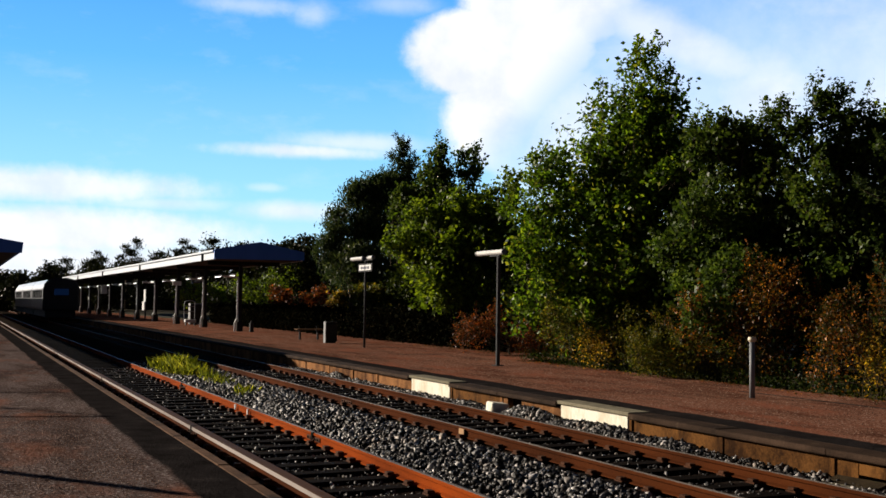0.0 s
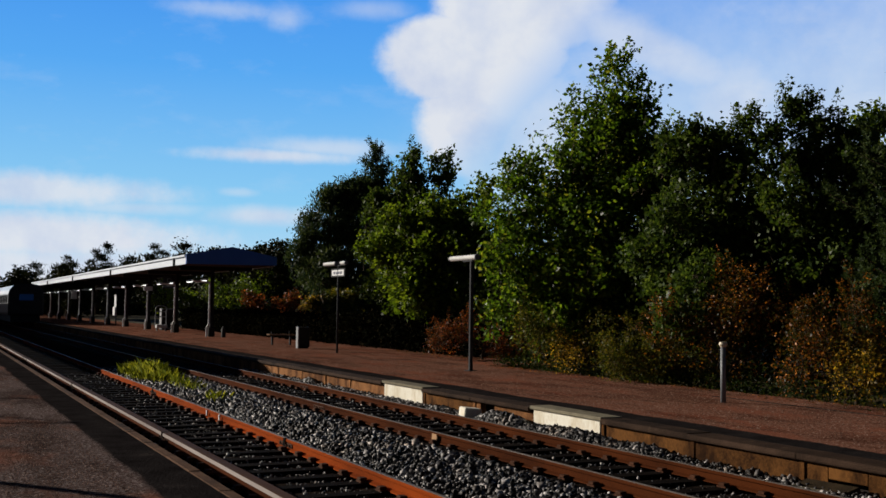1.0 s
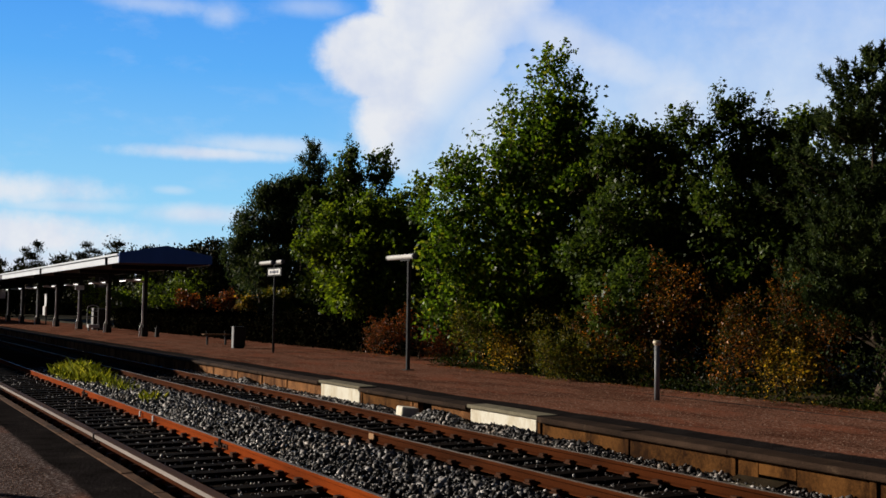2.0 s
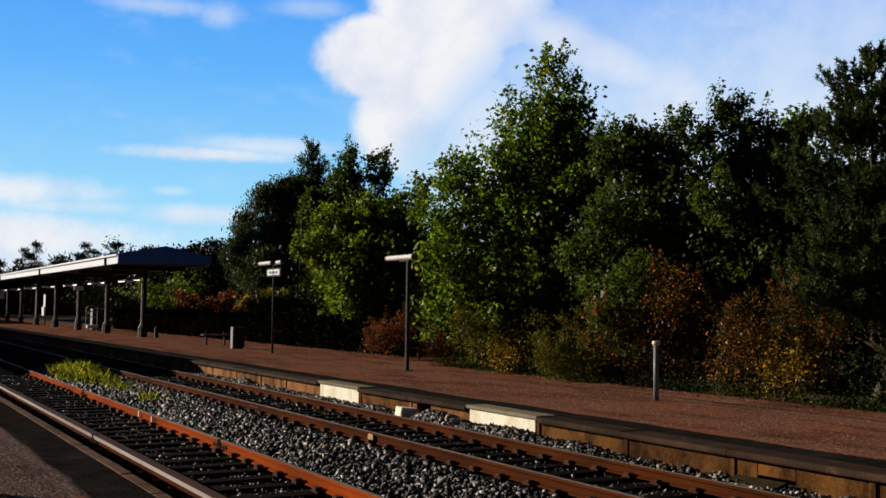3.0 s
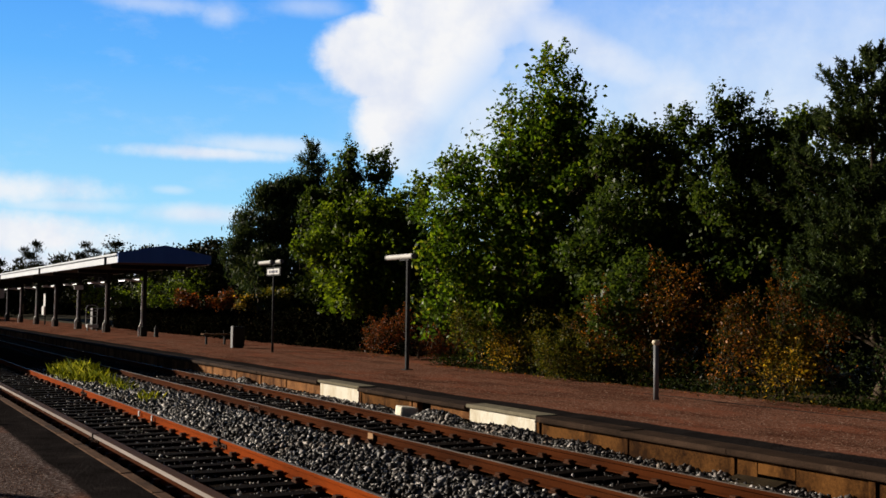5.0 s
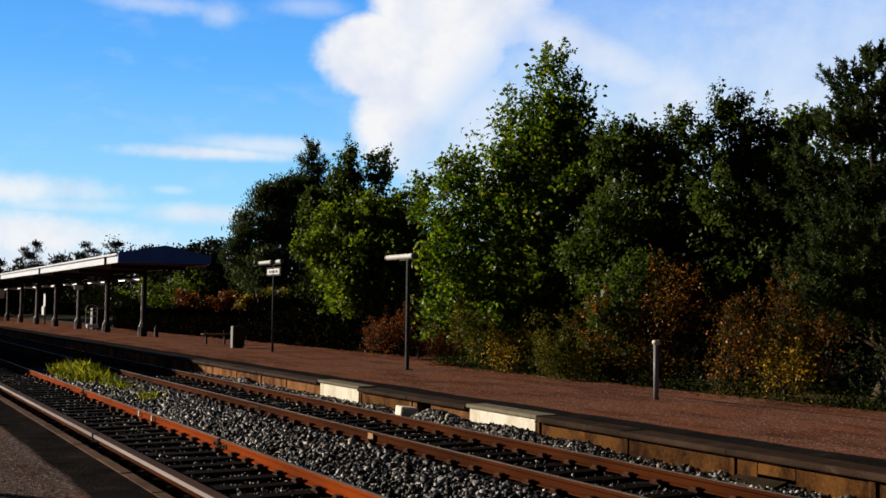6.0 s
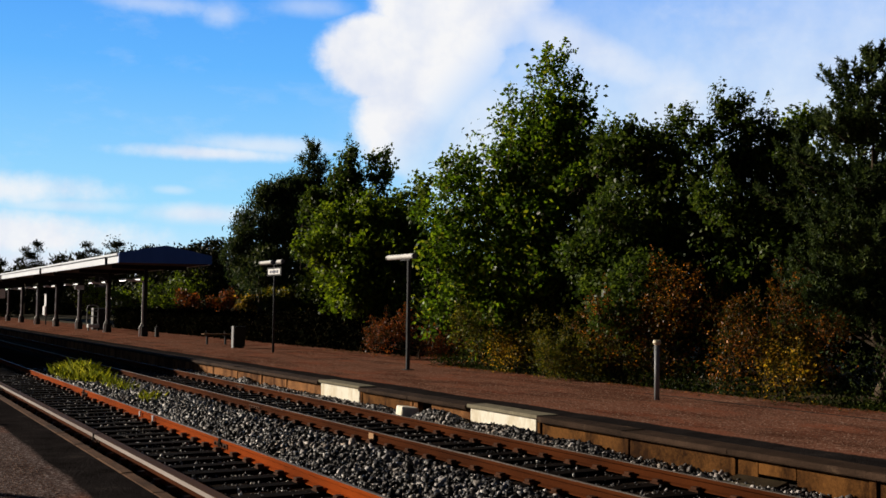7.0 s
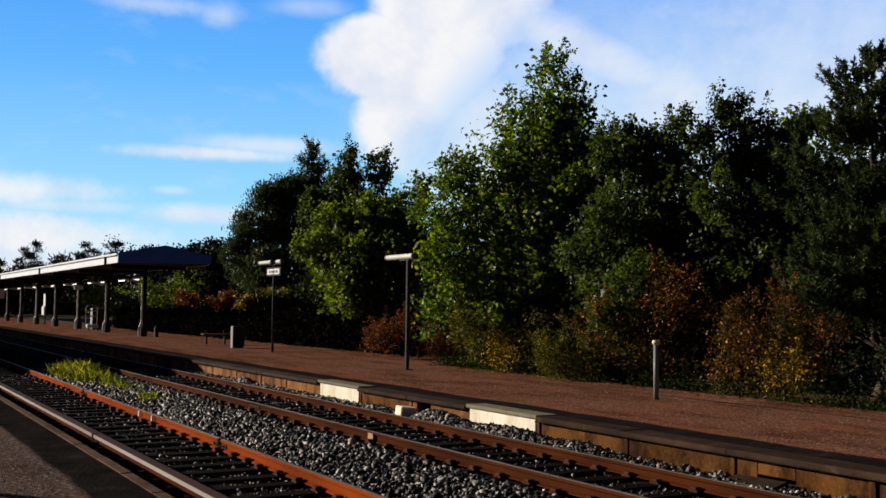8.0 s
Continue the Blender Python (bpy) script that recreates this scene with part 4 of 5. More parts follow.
# ---- trees, shrubs, hedge ----
def leaf_quads(centres, out, per, spread, size, rng, up=0.35, slim=0.62, flat=1.0, face_out=0.25):
    """Small folded leaves in clumps round the centres."""
    n = len(centres) * per
    c = np.clip(rng.normal(size=(n, 3)), -1.7, 1.7) * np.array([1, 1, flat])
    c = np.repeat(centres, per, 0) + c * np.repeat(np.asarray(spread).reshape(-1, 1) * np.ones((len(centres), 1)), per, 0) * 0.5
    face = out * face_out + rng.normal(size=out.shape) * 0.55 + np.array([0, 0, up])
    nrm = np.repeat(face, per, 0) + rng.normal(size=(n, 3)) * 0.6
    nrm /= np.linalg.norm(nrm, axis=1)[:, None] + 1e-9
    u = np.cross(nrm, rng.normal(size=(n, 3)))
    u /= np.linalg.norm(u, axis=1)[:, None] + 1e-9
    v = np.cross(nrm, u)
    ln = (size * rng.uniform(0.6, 1.3, n))[:, None]
    fold = nrm * ln * 0.12
    return np.stack([c - u * ln * 0.5, c + v * ln * slim * 0.5 + fold, c + u * ln * 0.5, c - v * ln * slim * 0.5 + fold], 1)


def twig_mesh(name, a, b, r0, r1):
    """Thin three-sided tapering twigs from points a to points b."""
    d = b - a
    d = d / (np.linalg.norm(d, axis=1)[:, None] + 1e-9)
    u = np.cross(d, np.array([0.31, 0.83, 0.46]))
    u /= np.linalg.norm(u, axis=1)[:, None] + 1e-9
    w = np.cross(d, u)
    ring = [u * math.cos(k * 2.0944) + w * math.sin(k * 2.0944) for k in range(3)]
    v = np.stack([a + e * r0 for e in ring] + [b + e * r1 for e in ring], 1)
    f = (np.arange(len(a))[:, None, None] * 6 + np.array([(0, 1, 4, 3), (1, 2, 5, 4), (2, 0, 3, 5)])[None]).reshape(-1, 4)
    return polys(name, v.reshape(-1, 3), f)


def hollowed(pts, scale, limit, seed):
    """Which clumps stay when irregular hollows are cut into a crown."""
    o = Vector((seed * 3.7, seed * 1.9, seed * 0.7))
    return np.array([noise.noise(Vector(p) * scale + o) + 0.4 * noise.noise(Vector(p) * scale * 2.3 + o) > limit for p in pts.tolist()], bool)


def crown_points(lobes, n, rng, shell=0.55, rough=0.18):
    """Clump centres in a crown of several lobes (x, y, z, half width, half height), more of them towards the outside."""
    l = np.array(lobes, float)
    sub = [l * np.array([1, 1, 1, 0.82, 0.82])]
    for _ in range(7):
        d = rng.normal(size=(len(l), 3)) + np.array([0, 0, 0.25])
        d /= np.linalg.norm(d, axis=1)[:, None]
        k = rng.uniform(0.26, 0.5, len(l))
        s = l.copy()
        s[:, :3] += d * np.stack([l[:, 3], l[:, 3], l[:, 4]], 1) * 0.86
        s[:, 3:] *= k[:, None]
        sub.append(s)
    l = np.concatenate(sub)
    area = l[:, 3] * (l[:, 3] + l[:, 4])
    pick = rng.choice(len(l), n, p=area / area.sum())
    d = rng.normal(size=(n, 3))
    d /= np.linalg.norm(d, axis=1)[:, None]
    r = shell + (1 - shell) * rng.uniform(0, 1, n) ** 0.7
    r *= 1 + np.clip(rng.normal(size=n), -2, 2) * rough
    rad = np.stack([l[pick, 3], l[pick, 3], l[pick, 4]], 1)
    return l[pick, :3] + d * rad * r[:, None], d


def limb_mesh(p, pts, height, r, rng, bend=0.25):
    """Trunk and limbs as one tapered skeleton, from the foot to points in the crown."""
    bm = bmesh.new()
    top = Vector((p[0], p[1], height))
    spine = [Vector((rng.uniform(-1, 1) * bend * i / 6, rng.uniform(-1, 1) * bend * i / 6, height * i / 6)) for i in range(7)]
    spine = [s + Vector((p[0] * i / 6, p[1] * i / 6, 0)) for i, s in enumerate(spine)]
    for i in range(6):
        tube(bm, spine[i], spine[i + 1], r * (1 - i / 6.6), r * (1 - (i + 1) / 6.6), 8, False)
    for q in pts:
        q = Vector(q)
        z = max(0.15 * height, min(0.9 * height, q.z * 0.55))
        k = min(5, int(z / height * 6))
        s = spine[k].lerp(spine[k + 1], z / height * 6 - k)
        mid = s.lerp(q, 0.5) + Vector((rng.uniform(-0.2, 0.2), rng.uniform(-0.2, 0.2), rng.uniform(0.0, 0.3)))
        rr = r * 0.42 * (1 - z / height * 0.6)
        tube(bm, s, mid, rr, rr * 0.55, 6, False)
        tube(bm, mid, q, rr * 0.55, rr * 0.12, 5, False)
    return bm


def broadleaf(name, x, y, turn, lobes, mat, label, category, clumps=900, per=42, size=0.15, spread=0.42, seed=1, z0=0.1, trunk=0.17, group="", shell=0.55, limbs=26, sprigs=0, thin=(99.0, 1.0), hollow=None):
    t = thing(name, (x, y, z0), label, category, group, turn=turn)
    rng = np.random.default_rng(seed)
    lobes = [(a, b, c - z0, d, e) for a, b, c, d, e in lobes]
    pts, out = crown_points(lobes, clumps, rng, shell)
    ok = (pts[:, 2] > 0.12) & (rng.uniform(0, 1, len(pts)) < np.interp(pts[:, 2] + z0, [thin[0] - 0.5, thin[0] + 0.7], [1, thin[1]]))
    if hollow:
        ok &= hollowed(pts, hollow[0], hollow[1], seed)
    pts, out = pts[ok], out[ok]
    sp = spread * rng.uniform(0.5, 1.25, len(pts))
    q = [leaf_quads(pts, out, per, sp, size, rng, flat=0.75, face_out=0.55)]
    ends, roots = [pts], [pts - out * spread * 1.2 - np.array([0, 0, spread * 0.8]) + rng.normal(size=pts.shape) * 0.1]
    if hollow:
        # sparse leaves deep inside
        core, dirs = crown_points([(a, b, c, d * 0.55, e * 0.55) for a, b, c, d, e in lobes], clumps // 9, rng, 0.3)
        q.append(leaf_quads(core[core[:, 2] > 0.12], dirs[core[:, 2] > 0.12], per, spread * 1.3, size * 1.15, rng))
    if sprigs:
        # leafy shoots that stand out of the crown, each on its twig
        high = pts[:, 2] + 0.8 * np.abs(pts[:, 0])
        order = np.argsort(high)[-int(len(pts) * 0.35):]
        pick = rng.choice(order, sprigs)
        d = out[pick] * 0.6 + rng.normal(size=(sprigs, 3)) * 0.3 + np.array([0, 0, 0.75])
        ln = spread * rng.uniform(0.4, 1.2, sprigs)
        steps = np.concatenate([pts[pick] + d * (ln * k)[:, None] for k in (0.25, 0.45, 0.62, 0.77, 0.9, 1.0)])
        q.append(leaf_quads(steps, np.tile(d, (6, 1)), 6, size * 1.15, size * 0.85, rng))
        ends.append(pts[pick] + d * ln[:, None])
        roots.append(pts[pick] - d * 0.2)
    q = np.concatenate(q)
    q[:, :, 2] = np.maximum(q[:, :, 2], 0.02)
    me = polys("crown", q.reshape(-1, 3), np.arange(len(q) * 4).reshape(-1, 4))
    top = max(l[2] + l[4] for l in lobes)
    part("trunk", limb_mesh((0, 0), pts[rng.choice(len(pts), min(limbs, len(pts)), False)].tolist(), top * 0.88, trunk, random.Random(seed)), M_BARK, t, smooth=True)
    tagged(link_mesh("branchwork", twig_mesh("branchwork", np.concatenate(roots), np.concatenate(ends), size * 0.07, size * 0.025), M_BARK, t), "thin brown twigs", kind="stuff")
    link_mesh("crown", me, mat, t)
    return t


def whorled_shoots(at, profile, step, per_whorl, rng):
    """Upturned shoots on whorls of limbs round a stem; profile: (height, reach) from the top down."""
    zs, rs = [p[0] for p in profile][::-1], [p[1] for p in profile][::-1]
    base, aim, size, roots, ends = [], [], [], [], []
    z = zs[-1]
    while z > zs[0]:
        for k in range(per_whorl):
            a, r = rng.uniform(0, 6.283), float(np.interp(z, zs, rs)) * rng.uniform(0.7, 1.15)
            d, side = np.array([math.cos(a), math.sin(a), 0.0]), np.array([-math.sin(a), math.cos(a), 0.0])
            foot = np.array([at[0], at[1], z + rng.uniform(-0.5, 0.5) * step])
            rise = rng.uniform(0.1, 0.4)
            last = foot
            for i in range(max(3, int(r / 0.11))):
                u = (i + 1) / max(3, int(r / 0.11))
                p = foot + d * r * u + np.array([0, 0, rise * r * u * u - 0.1 * r * u])
                roots.append(last)
                ends.append(p)
                last = p
                for _ in range(2 if u > 0.3 else 1):
                    b = p + side * rng.normal() * 0.3 * r * (1.15 - u) + np.array([0, 0, rng.normal() * 0.04])
                    v = d * rng.uniform(0.0, 0.7) + rng.normal(size=3) * 0.3 + np.array([0, 0, 0.8])
                    base.append(b)
                    aim.append(v / np.linalg.norm(v))
                    size.append(rng.uniform(0.6, 1.25))
        z -= step
    return np.array(base), np.array(aim), np.array(size), np.array(roots), np.array(ends)


def needle_quads(base, aim, length, per, needle, rng):
    n = len(base) * per
    u = rng.uniform(0.0, 1.0, n)[:, None]
    d = np.repeat(aim, per, 0)
    c = np.repeat(base, per, 0) + d * np.repeat(length, per)[:, None] * u
    v = d * 0.7 + rng.normal(size=(n, 3)) * 0.58
    v /= np.linalg.norm(v, axis=1)[:, None]
    s = np.cross(v, rng.normal(size=(n, 3)))
    s /= np.linalg.norm(s, axis=1)[:, None]
    ln = (needle * rng.uniform(0.6, 1.3, n))[:, None]
    return np.stack([c, c + s * ln * 0.13 + v * ln * 0.4, c + v * ln, c - s * ln * 0.13 + v * ln * 0.4], 1)


def pine(name, x, y, turn, lobes, label, clumps=420, per=60, size=0.2, seed=1, z0=0.1, trunk=0.16, mat=None, group="", spread=0.34, thin=(99.0, 1.0), whorls=None):
    """Tufts of upturned needles at the ends of many limbs."""
    t = thing(name, (x, y, z0), label, "pine tree", group, turn=turn)
    rng = np.random.default_rng(seed)
    lobes = [(a, b, c - z0, d, e) for a, b, c, d, e in lobes]
    pts, out = crown_points(lobes, clumps, rng, 0.45, 0.15)
    pts = pts[(pts[:, 2] > 0.2) & (rng.uniform(0, 1, len(pts)) < np.interp(pts[:, 2] + z0, [thin[0] - 0.5, thin[0] + 0.7], [1, thin[1]]))]
    n = len(pts) * per
    c = np.repeat(pts, per, 0) + rng.normal(size=(n, 3)) * np.array([1, 1, 0.55]) * spread * 0.5
    d = rng.normal(size=(n, 3)) * 0.6 + np.array([0, 0, 0.75])
    d /= np.linalg.norm(d, axis=1)[:, None]
    s = np.cross(d, rng.normal(size=(n, 3)))
    s /= np.linalg.norm(s, axis=1)[:, None]
    ln = (size * rng.uniform(0.6, 1.3, n))[:, None]
    q = np.stack([c, c + s * ln * 0.13 + d * ln * 0.4, c + d * ln, c - s * ln * 0.13 + d * ln * 0.4], 1)
    if whorls:
        stem, profile, step, limbs, shoot, needle, each = whorls
        base, aim, k, roots, ends = whorled_shoots(stem, [(h - z0, r) for h, r in profile], step, limbs, rng)
        q = np.concatenate([q, needle_quads(base, aim, k * shoot, each, needle, rng)])
        tagged(link_mesh("branchwork", twig_mesh("branchwork", roots, ends, shoot * 0.05, shoot * 0.035), M_BARK, t), "thin brown twigs", kind="stuff")
        foot = np.array([[stem[0], stem[1], profile[-1][0] - z0]])
        link_mesh("leader", twig_mesh("leader", foot, np.array([[stem[0], stem[1], profile[0][0] - z0]]), trunk * 0.6, trunk * 0.1), M_BARK, t)
    me = polys("needles", q.reshape(-1, 3), np.arange(len(q) * 4).reshape(-1, 4))
    top = max(l[2] + l[4] for l in lobes)
    xs = sum(l[0] for l in lobes[:2]) / 2
    part("trunk", limb_mesh((xs, 0), pts[rng.choice(len(pts), min(60, len(pts)), False)].tolist(), top * 0.8, trunk, random.Random(seed)), M_BARK, t, smooth=True)
    link_mesh("needles", me, mat or M_NEEDLE, t)
    return t


broadleaf("oak_tree", 18.6, 27.1, -34.5, [
    (0.05, 0, 8.8, 0.95, 0.75), (1.15, 0, 8.2, 0.75, 0.55), (0.3, 0, 9.55, 0.45, 0.45), (-0.7, 0, 8.5, 0.45, 0.4), (0.75, 0, 8.9, 0.5, 0.45), (0.1, 0, 7.9, 1.0, 0.7), (-0.6, 0, 7.0, 1.4, 1.2), (0.9, 0, 7.3, 1.3, 1.2), (-1.6, 0, 5.2, 1.6, 1.5), (0.5, 0, 4.9, 1.8, 1.6), (0.1, 0.3, 6.1, 1.5, 1.3), (0.9, -0.9, 4.0, 1.5, 1.3), (0.2, -0.5, 5.6, 1.4, 1.2), (0.3, -0.3, 7.9, 1.1, 0.9),
    (-1.7, -1, 3.3, 1.5, 1.4), (0.1, -1, 2.8, 1.9, 1.6), (1.6, 0, 5.9, 0.9, 1.1), (-0.9, -1.2, 1.5, 1.4, 1.0), (1.1, -1.2, 1.6, 1.4, 1.2), (-2.6, -0.6, 2.2, 1.1, 1.2), (2.1, -0.5, 4.2, 1.2, 1.2), (2.3, -0.8, 2.4, 1.3, 1.2), (-2.3, 0, 5.9, 0.8, 0.8), (2.3, 0, 6.4, 0.9, 0.8), (-2.3, 0.3, 4.2, 0.75, 0.8),
    (1.2, -1.4, 5.5, 0.9, 0.9), (0.6, -1.2, 6.8, 0.8, 0.8), (1.6, -1.6, 3.2, 1.0, 0.9), (-0.2, -1.4, 4.5, 0.9, 0.9)],
    M_OAK, "tall oak with dense green leaves turning yellow at the platform edge", "tree", 2500, 21, 0.165, 0.46, 11, trunk=0.2, limbs=60, sprigs=260, thin=(7.6, 0.35), hollow=(0.9, -0.3))
broadleaf("maple_tree", 19.0, 39.7, -25.6, [
    (1.9, 0, 7.0, 0.65, 0.65), (-1.2, 0, 5.2, 1.4, 1.2), (0.7, 0, 5.2, 1.4, 1.2), (-1.4, 0, 3.7, 1.4, 1.5), (0.5, -1, 3.0, 1.7, 1.6), (1.5, -0.5, 3.3, 1.1, 1.3), (-0.2, -0.8, 4.6, 1.5, 1.2), (1.2, -0.6, 4.6, 1.2, 1.2), (0.9, 0, 5.9, 0.9, 0.7), (-2.3, 0, 4.6, 0.8, 0.8), (-0.1, 0, 6.1, 0.6, 0.45), (-1.7, 0, 5.7, 0.6, 0.5), (-1.0, -1.0, 2.3, 1.2, 0.8), (0.6, -1.2, 1.9, 1.2, 0.8), (1.6, -0.9, 2.0, 0.8, 0.8), (0.9, -1.7, 4.2, 0.8, 0.8), (0.3, -1.5, 5.3, 0.7, 0.7), (1.6, -1.4, 5.1, 0.6, 0.7)],
    M_MAPLE, "broad maple with sunlit yellow-green leaves behind the hedge", "tree", 1250, 22, 0.195, 0.5, 12, sprigs=140, limbs=44, thin=(5.9, 0.6), hollow=(0.8, -0.25))
broadleaf("dark_tree", 23.0, 52.9, -23.5, [(0.5, 0, 9.9, 0.75, 0.8), (2.5, 0, 9.8, 0.65, 0.6), (-0.9, 0, 7.3, 1.2, 1.2), (1.6, 0, 7.2, 1.9, 1.3), (0.5, 0, 8.5, 0.85, 0.9), (2.4, 0, 8.6, 0.75, 0.9), (0.3, 0, 5.8, 2.2, 2.0), (1.0, 0, 3.0, 2.6, 2.4), (4.2, 0, 7.6, 0.9, 0.9), (4.2, 0, 5.8, 1.2, 1.4)],
    M_MIDLEAF, "dark green broadleaf tree behind the maple", "tree", 1000, 24, 0.23, 0.55, 13, sprigs=160, limbs=60, thin=(8.0, 0.6), hollow=(0.6, -0.25))
pine("pine_tree", 22.0, 62.1, -19.5, [(1.2, 0, 8.5, 1.2, 0.8), (0.0, 0, 6.8, 1.4, 1.3), (2.3, 0, 6.9, 2.3, 1.9), (0.7, 0, 4.1, 2.5, 2.0), (-1.2, 0, 5.0, 0.9, 1.3), (3.2, 0, 9.3, 0.8, 0.5), (2.3, 0, 9.1, 1.1, 0.6), (0.2, 0, 8.7, 0.7, 0.5)],
    "dark bushy pine with a thin feathery top", 950, 52, 0.3, 14, spread=0.6, thin=(8.5, 0.7), whorls=((3.15, 0.0), [(11.7, 0.25), (11.0, 0.7), (10.2, 0.9), (9.4, 1.5), (8.6, 2.0), (7.6, 2.4)], 0.42, 5, 0.55, 0.2, 16))
broadleaf("oak_tree", 18.4, 21.7, -40.3, [(-0.6, 0, 6.1, 0.85, 0.65), (0.3, 0.4, 5.9, 0.8, 0.7), (-0.2, 0, 5.0, 1.1, 1.0), (-0.9, 0, 3.7, 1.2, 1.1), (0.5, 0, 3.6, 1.2, 1.05), (-0.5, -1, 2.4, 1.4, 1.0)],
    M_MIDLEAF, "smaller oak with dark green leaves among the shrubs", "tree", 1150, 28, 0.13, 0.38, 15, sprigs=150, limbs=40, thin=(5.6, 0.6), hollow=(0.95, -0.3))
broadleaf("birch_tree", 19.5, 19.5, -45, [(-1.2, 0, 6.4, 0.5, 0.6), (-0.3, 0, 6.8, 0.45, 0.5), (-0.8, 0, 5.7, 0.85, 0.85), (0.3, 0, 6.0, 0.75, 0.75), (-0.4, 0, 4.4, 1.1, 1.1), (0.8, 0, 5.1, 0.95, 1.05), (1.05, 0, 5.9, 0.7, 0.55), (-0.1, 0, 3.4, 1.5, 1.0), (0.1, 0, 2.0, 1.7, 1.2)],
    M_MIDLEAF, "thin-topped broadleaf tree in deep shade", "tree", 1100, 26, 0.13, 0.36, 16, sprigs=260, limbs=40, thin=(5.8, 0.6), hollow=(0.9, -0.28))
pine("pine_tree", 19.0, 15.1, -51.5, [(2.0, 0, 4.0, 1.3, 1.6), (2.2, 0, 6.5, 0.9, 1.2), (0.0, 0, 2.2, 1.6, 0.9), (0.0, 0, 3.6, 0.9, 1.0)],
    "tall pine with tiers of dark needle tufts", 420, 110, 0.12, 17, spread=0.36, mat=M_SHADENEEDLE,
    whorls=((-0.05, 0.0), [(7.2, 0.15), (6.8, 0.75), (6.2, 1.2), (5.6, 1.35), (5.0, 1.6), (4.2, 2.0), (3.4, 2.3), (2.4, 2.3), (1.4, 1.9)], 0.46, 7, 0.32, 0.11, 60))
broadleaf("dark_tree", 25.0, 22.7, -47.7, [(0.0, 0, 7.6, 0.5, 0.4), (-0.1, 0, 6.3, 0.8, 0.7), (0.0, 0, 4.0, 1.7, 1.9)],
    M_MAPLE, "yellow-green tree top far behind the shrubs", "tree", 260, 40, 0.16, 0.45, 18)

SHRUBS = [
    ("red_shrub", 17.4, 32.5, -28.2, [(-1.3, 0, 0.9, 0.6, 0.6), (-0.5, 0.1, 1.3, 0.6, 0.6), (0.5, 0, 0.8, 0.6, 0.6), (1.4, 0.1, 0.7, 0.6, 0.5)], M_RED, "autumn shrub with dark red leaves beside the platform", 150),
    ("green_shrub", 16.8, 25.4, -33.5, [(-1.2, 0, 1.1, 0.8, 0.6), (1.1, 0, 1.0, 1.1, 0.8), (0.2, 0.4, 1.3, 0.9, 0.8)], M_OLIVE, "olive-green shrub leaning over the platform edge", 190),
    ("yellow_shrub", 16.5, 25.0, -33.5, [(-0.3, 0, 0.6, 0.8, 0.4), (1.5, 0, 0.5, 0.5, 0.3)], M_YELLOW, "low shrub with yellow autumn leaves", 90),
    ("orange_shrub", 17.0, 19.9, -40.5, [(-0.1, 0, 1.6, 1.0, 0.9), (0.9, 0, 1.8, 0.9, 0.8), (0.5, 0, 2.4, 0.7, 0.5), (0.2, 0.1, 0.7, 0.9, 0.6), (-1.1, 0, 1.1, 0.7, 0.7), (1.7, 0.2, 1.5, 0.7, 0.8)], M_ORANGE, "autumn shrub with rust-orange leaves and bare twigs", 260),
    ("olive_shrub", 16.7, 20.6, -40.5, [(-0.6, 0, 0.7, 0.7, 0.5), (0.3, 0, 0.6, 0.5, 0.4), (-1.6, 0, 0.6, 0.6, 0.5)], M_OLIVE, "low olive shrub with yellowing leaves", 120),
    ("orange_shrub", 16.8, 15.8, -46.8, [(-0.7, 0, 1.4, 0.6, 0.9), (0.3, 0, 1.9, 0.5, 0.5), (-0.9, 0.2, 0.6, 0.5, 0.5), (0.9, 0.2, 1.3, 0.5, 0.8)], M_ORANGE, "upright shrub with orange leaves by the platform", 130),
    ("yellow_shrub", 16.6, 15.4, -46.8, [(0.0, 0, 0.9, 0.5, 0.85), (0.3, 0, 0.5, 0.4, 0.4)], M_YELLOW, "shrub glowing yellow and orange at the platform edge", 90),
    ("dark_shrub", 17.4, 13.7, -51.5, [(-0.6, 0, 0.8, 0.35, 0.6), (0.5, 0, 0.9, 0.6, 0.7), (1.8, 0, 0.8, 0.8, 0.7)], M_SHADENEEDLE, "dark green shrub in the shade of a pine", 90),
    ("green_shrub", 25.0, 90.1, -15.5, [(1.1, 0, 3.4, 1.8, 1.6), (-0.7, 0, 2.8, 1.5, 1.5), (-3.0, 0, 2.7, 1.7, 1.5), (-6.0, 0, 2.4, 2.0, 1.4)], M_MAPLE, "pale green shrub behind the canopy", 150),
    ("red_shrub", 24.0, 80.5, -16.6, [(-1.0, 0, 2.0, 1.0, 0.9), (1.9, 0, 2.0, 1.1, 0.9)], M_RED, "red autumn shrub above the dark hedge", 90),
    ("yellow_shrub", 23.6, 72.6, -18, [(1.4, 0, 2.0, 0.6, 0.7)], M_YELLOW, "small bright yellow shrub above the hedge", 40),
    ("green_shrub", 21.5, 59.0, -20, [(0.9, 0, 2.2, 1.4, 1.0), (2.8, 0, 2.4, 1.3, 1.0)], M_OLIVE, "grey-green shrub behind the hedge", 130)]
for i, (name, x, y, turn, lobes, mat, label, clumps) in enumerate(SHRUBS):
    far = y > 45
    broadleaf(name, x, y, turn, lobes, mat, label, "shrub", int(clumps * 1.7), 22 if far else 36, 0.2 if far else 0.064, 0.55 if far else 0.42, 40 + i, 0.14, 0.04, limbs=34, shell=0.3, sprigs=0 if far else clumps // 2, hollow=None if far else (1.3, -0.06))


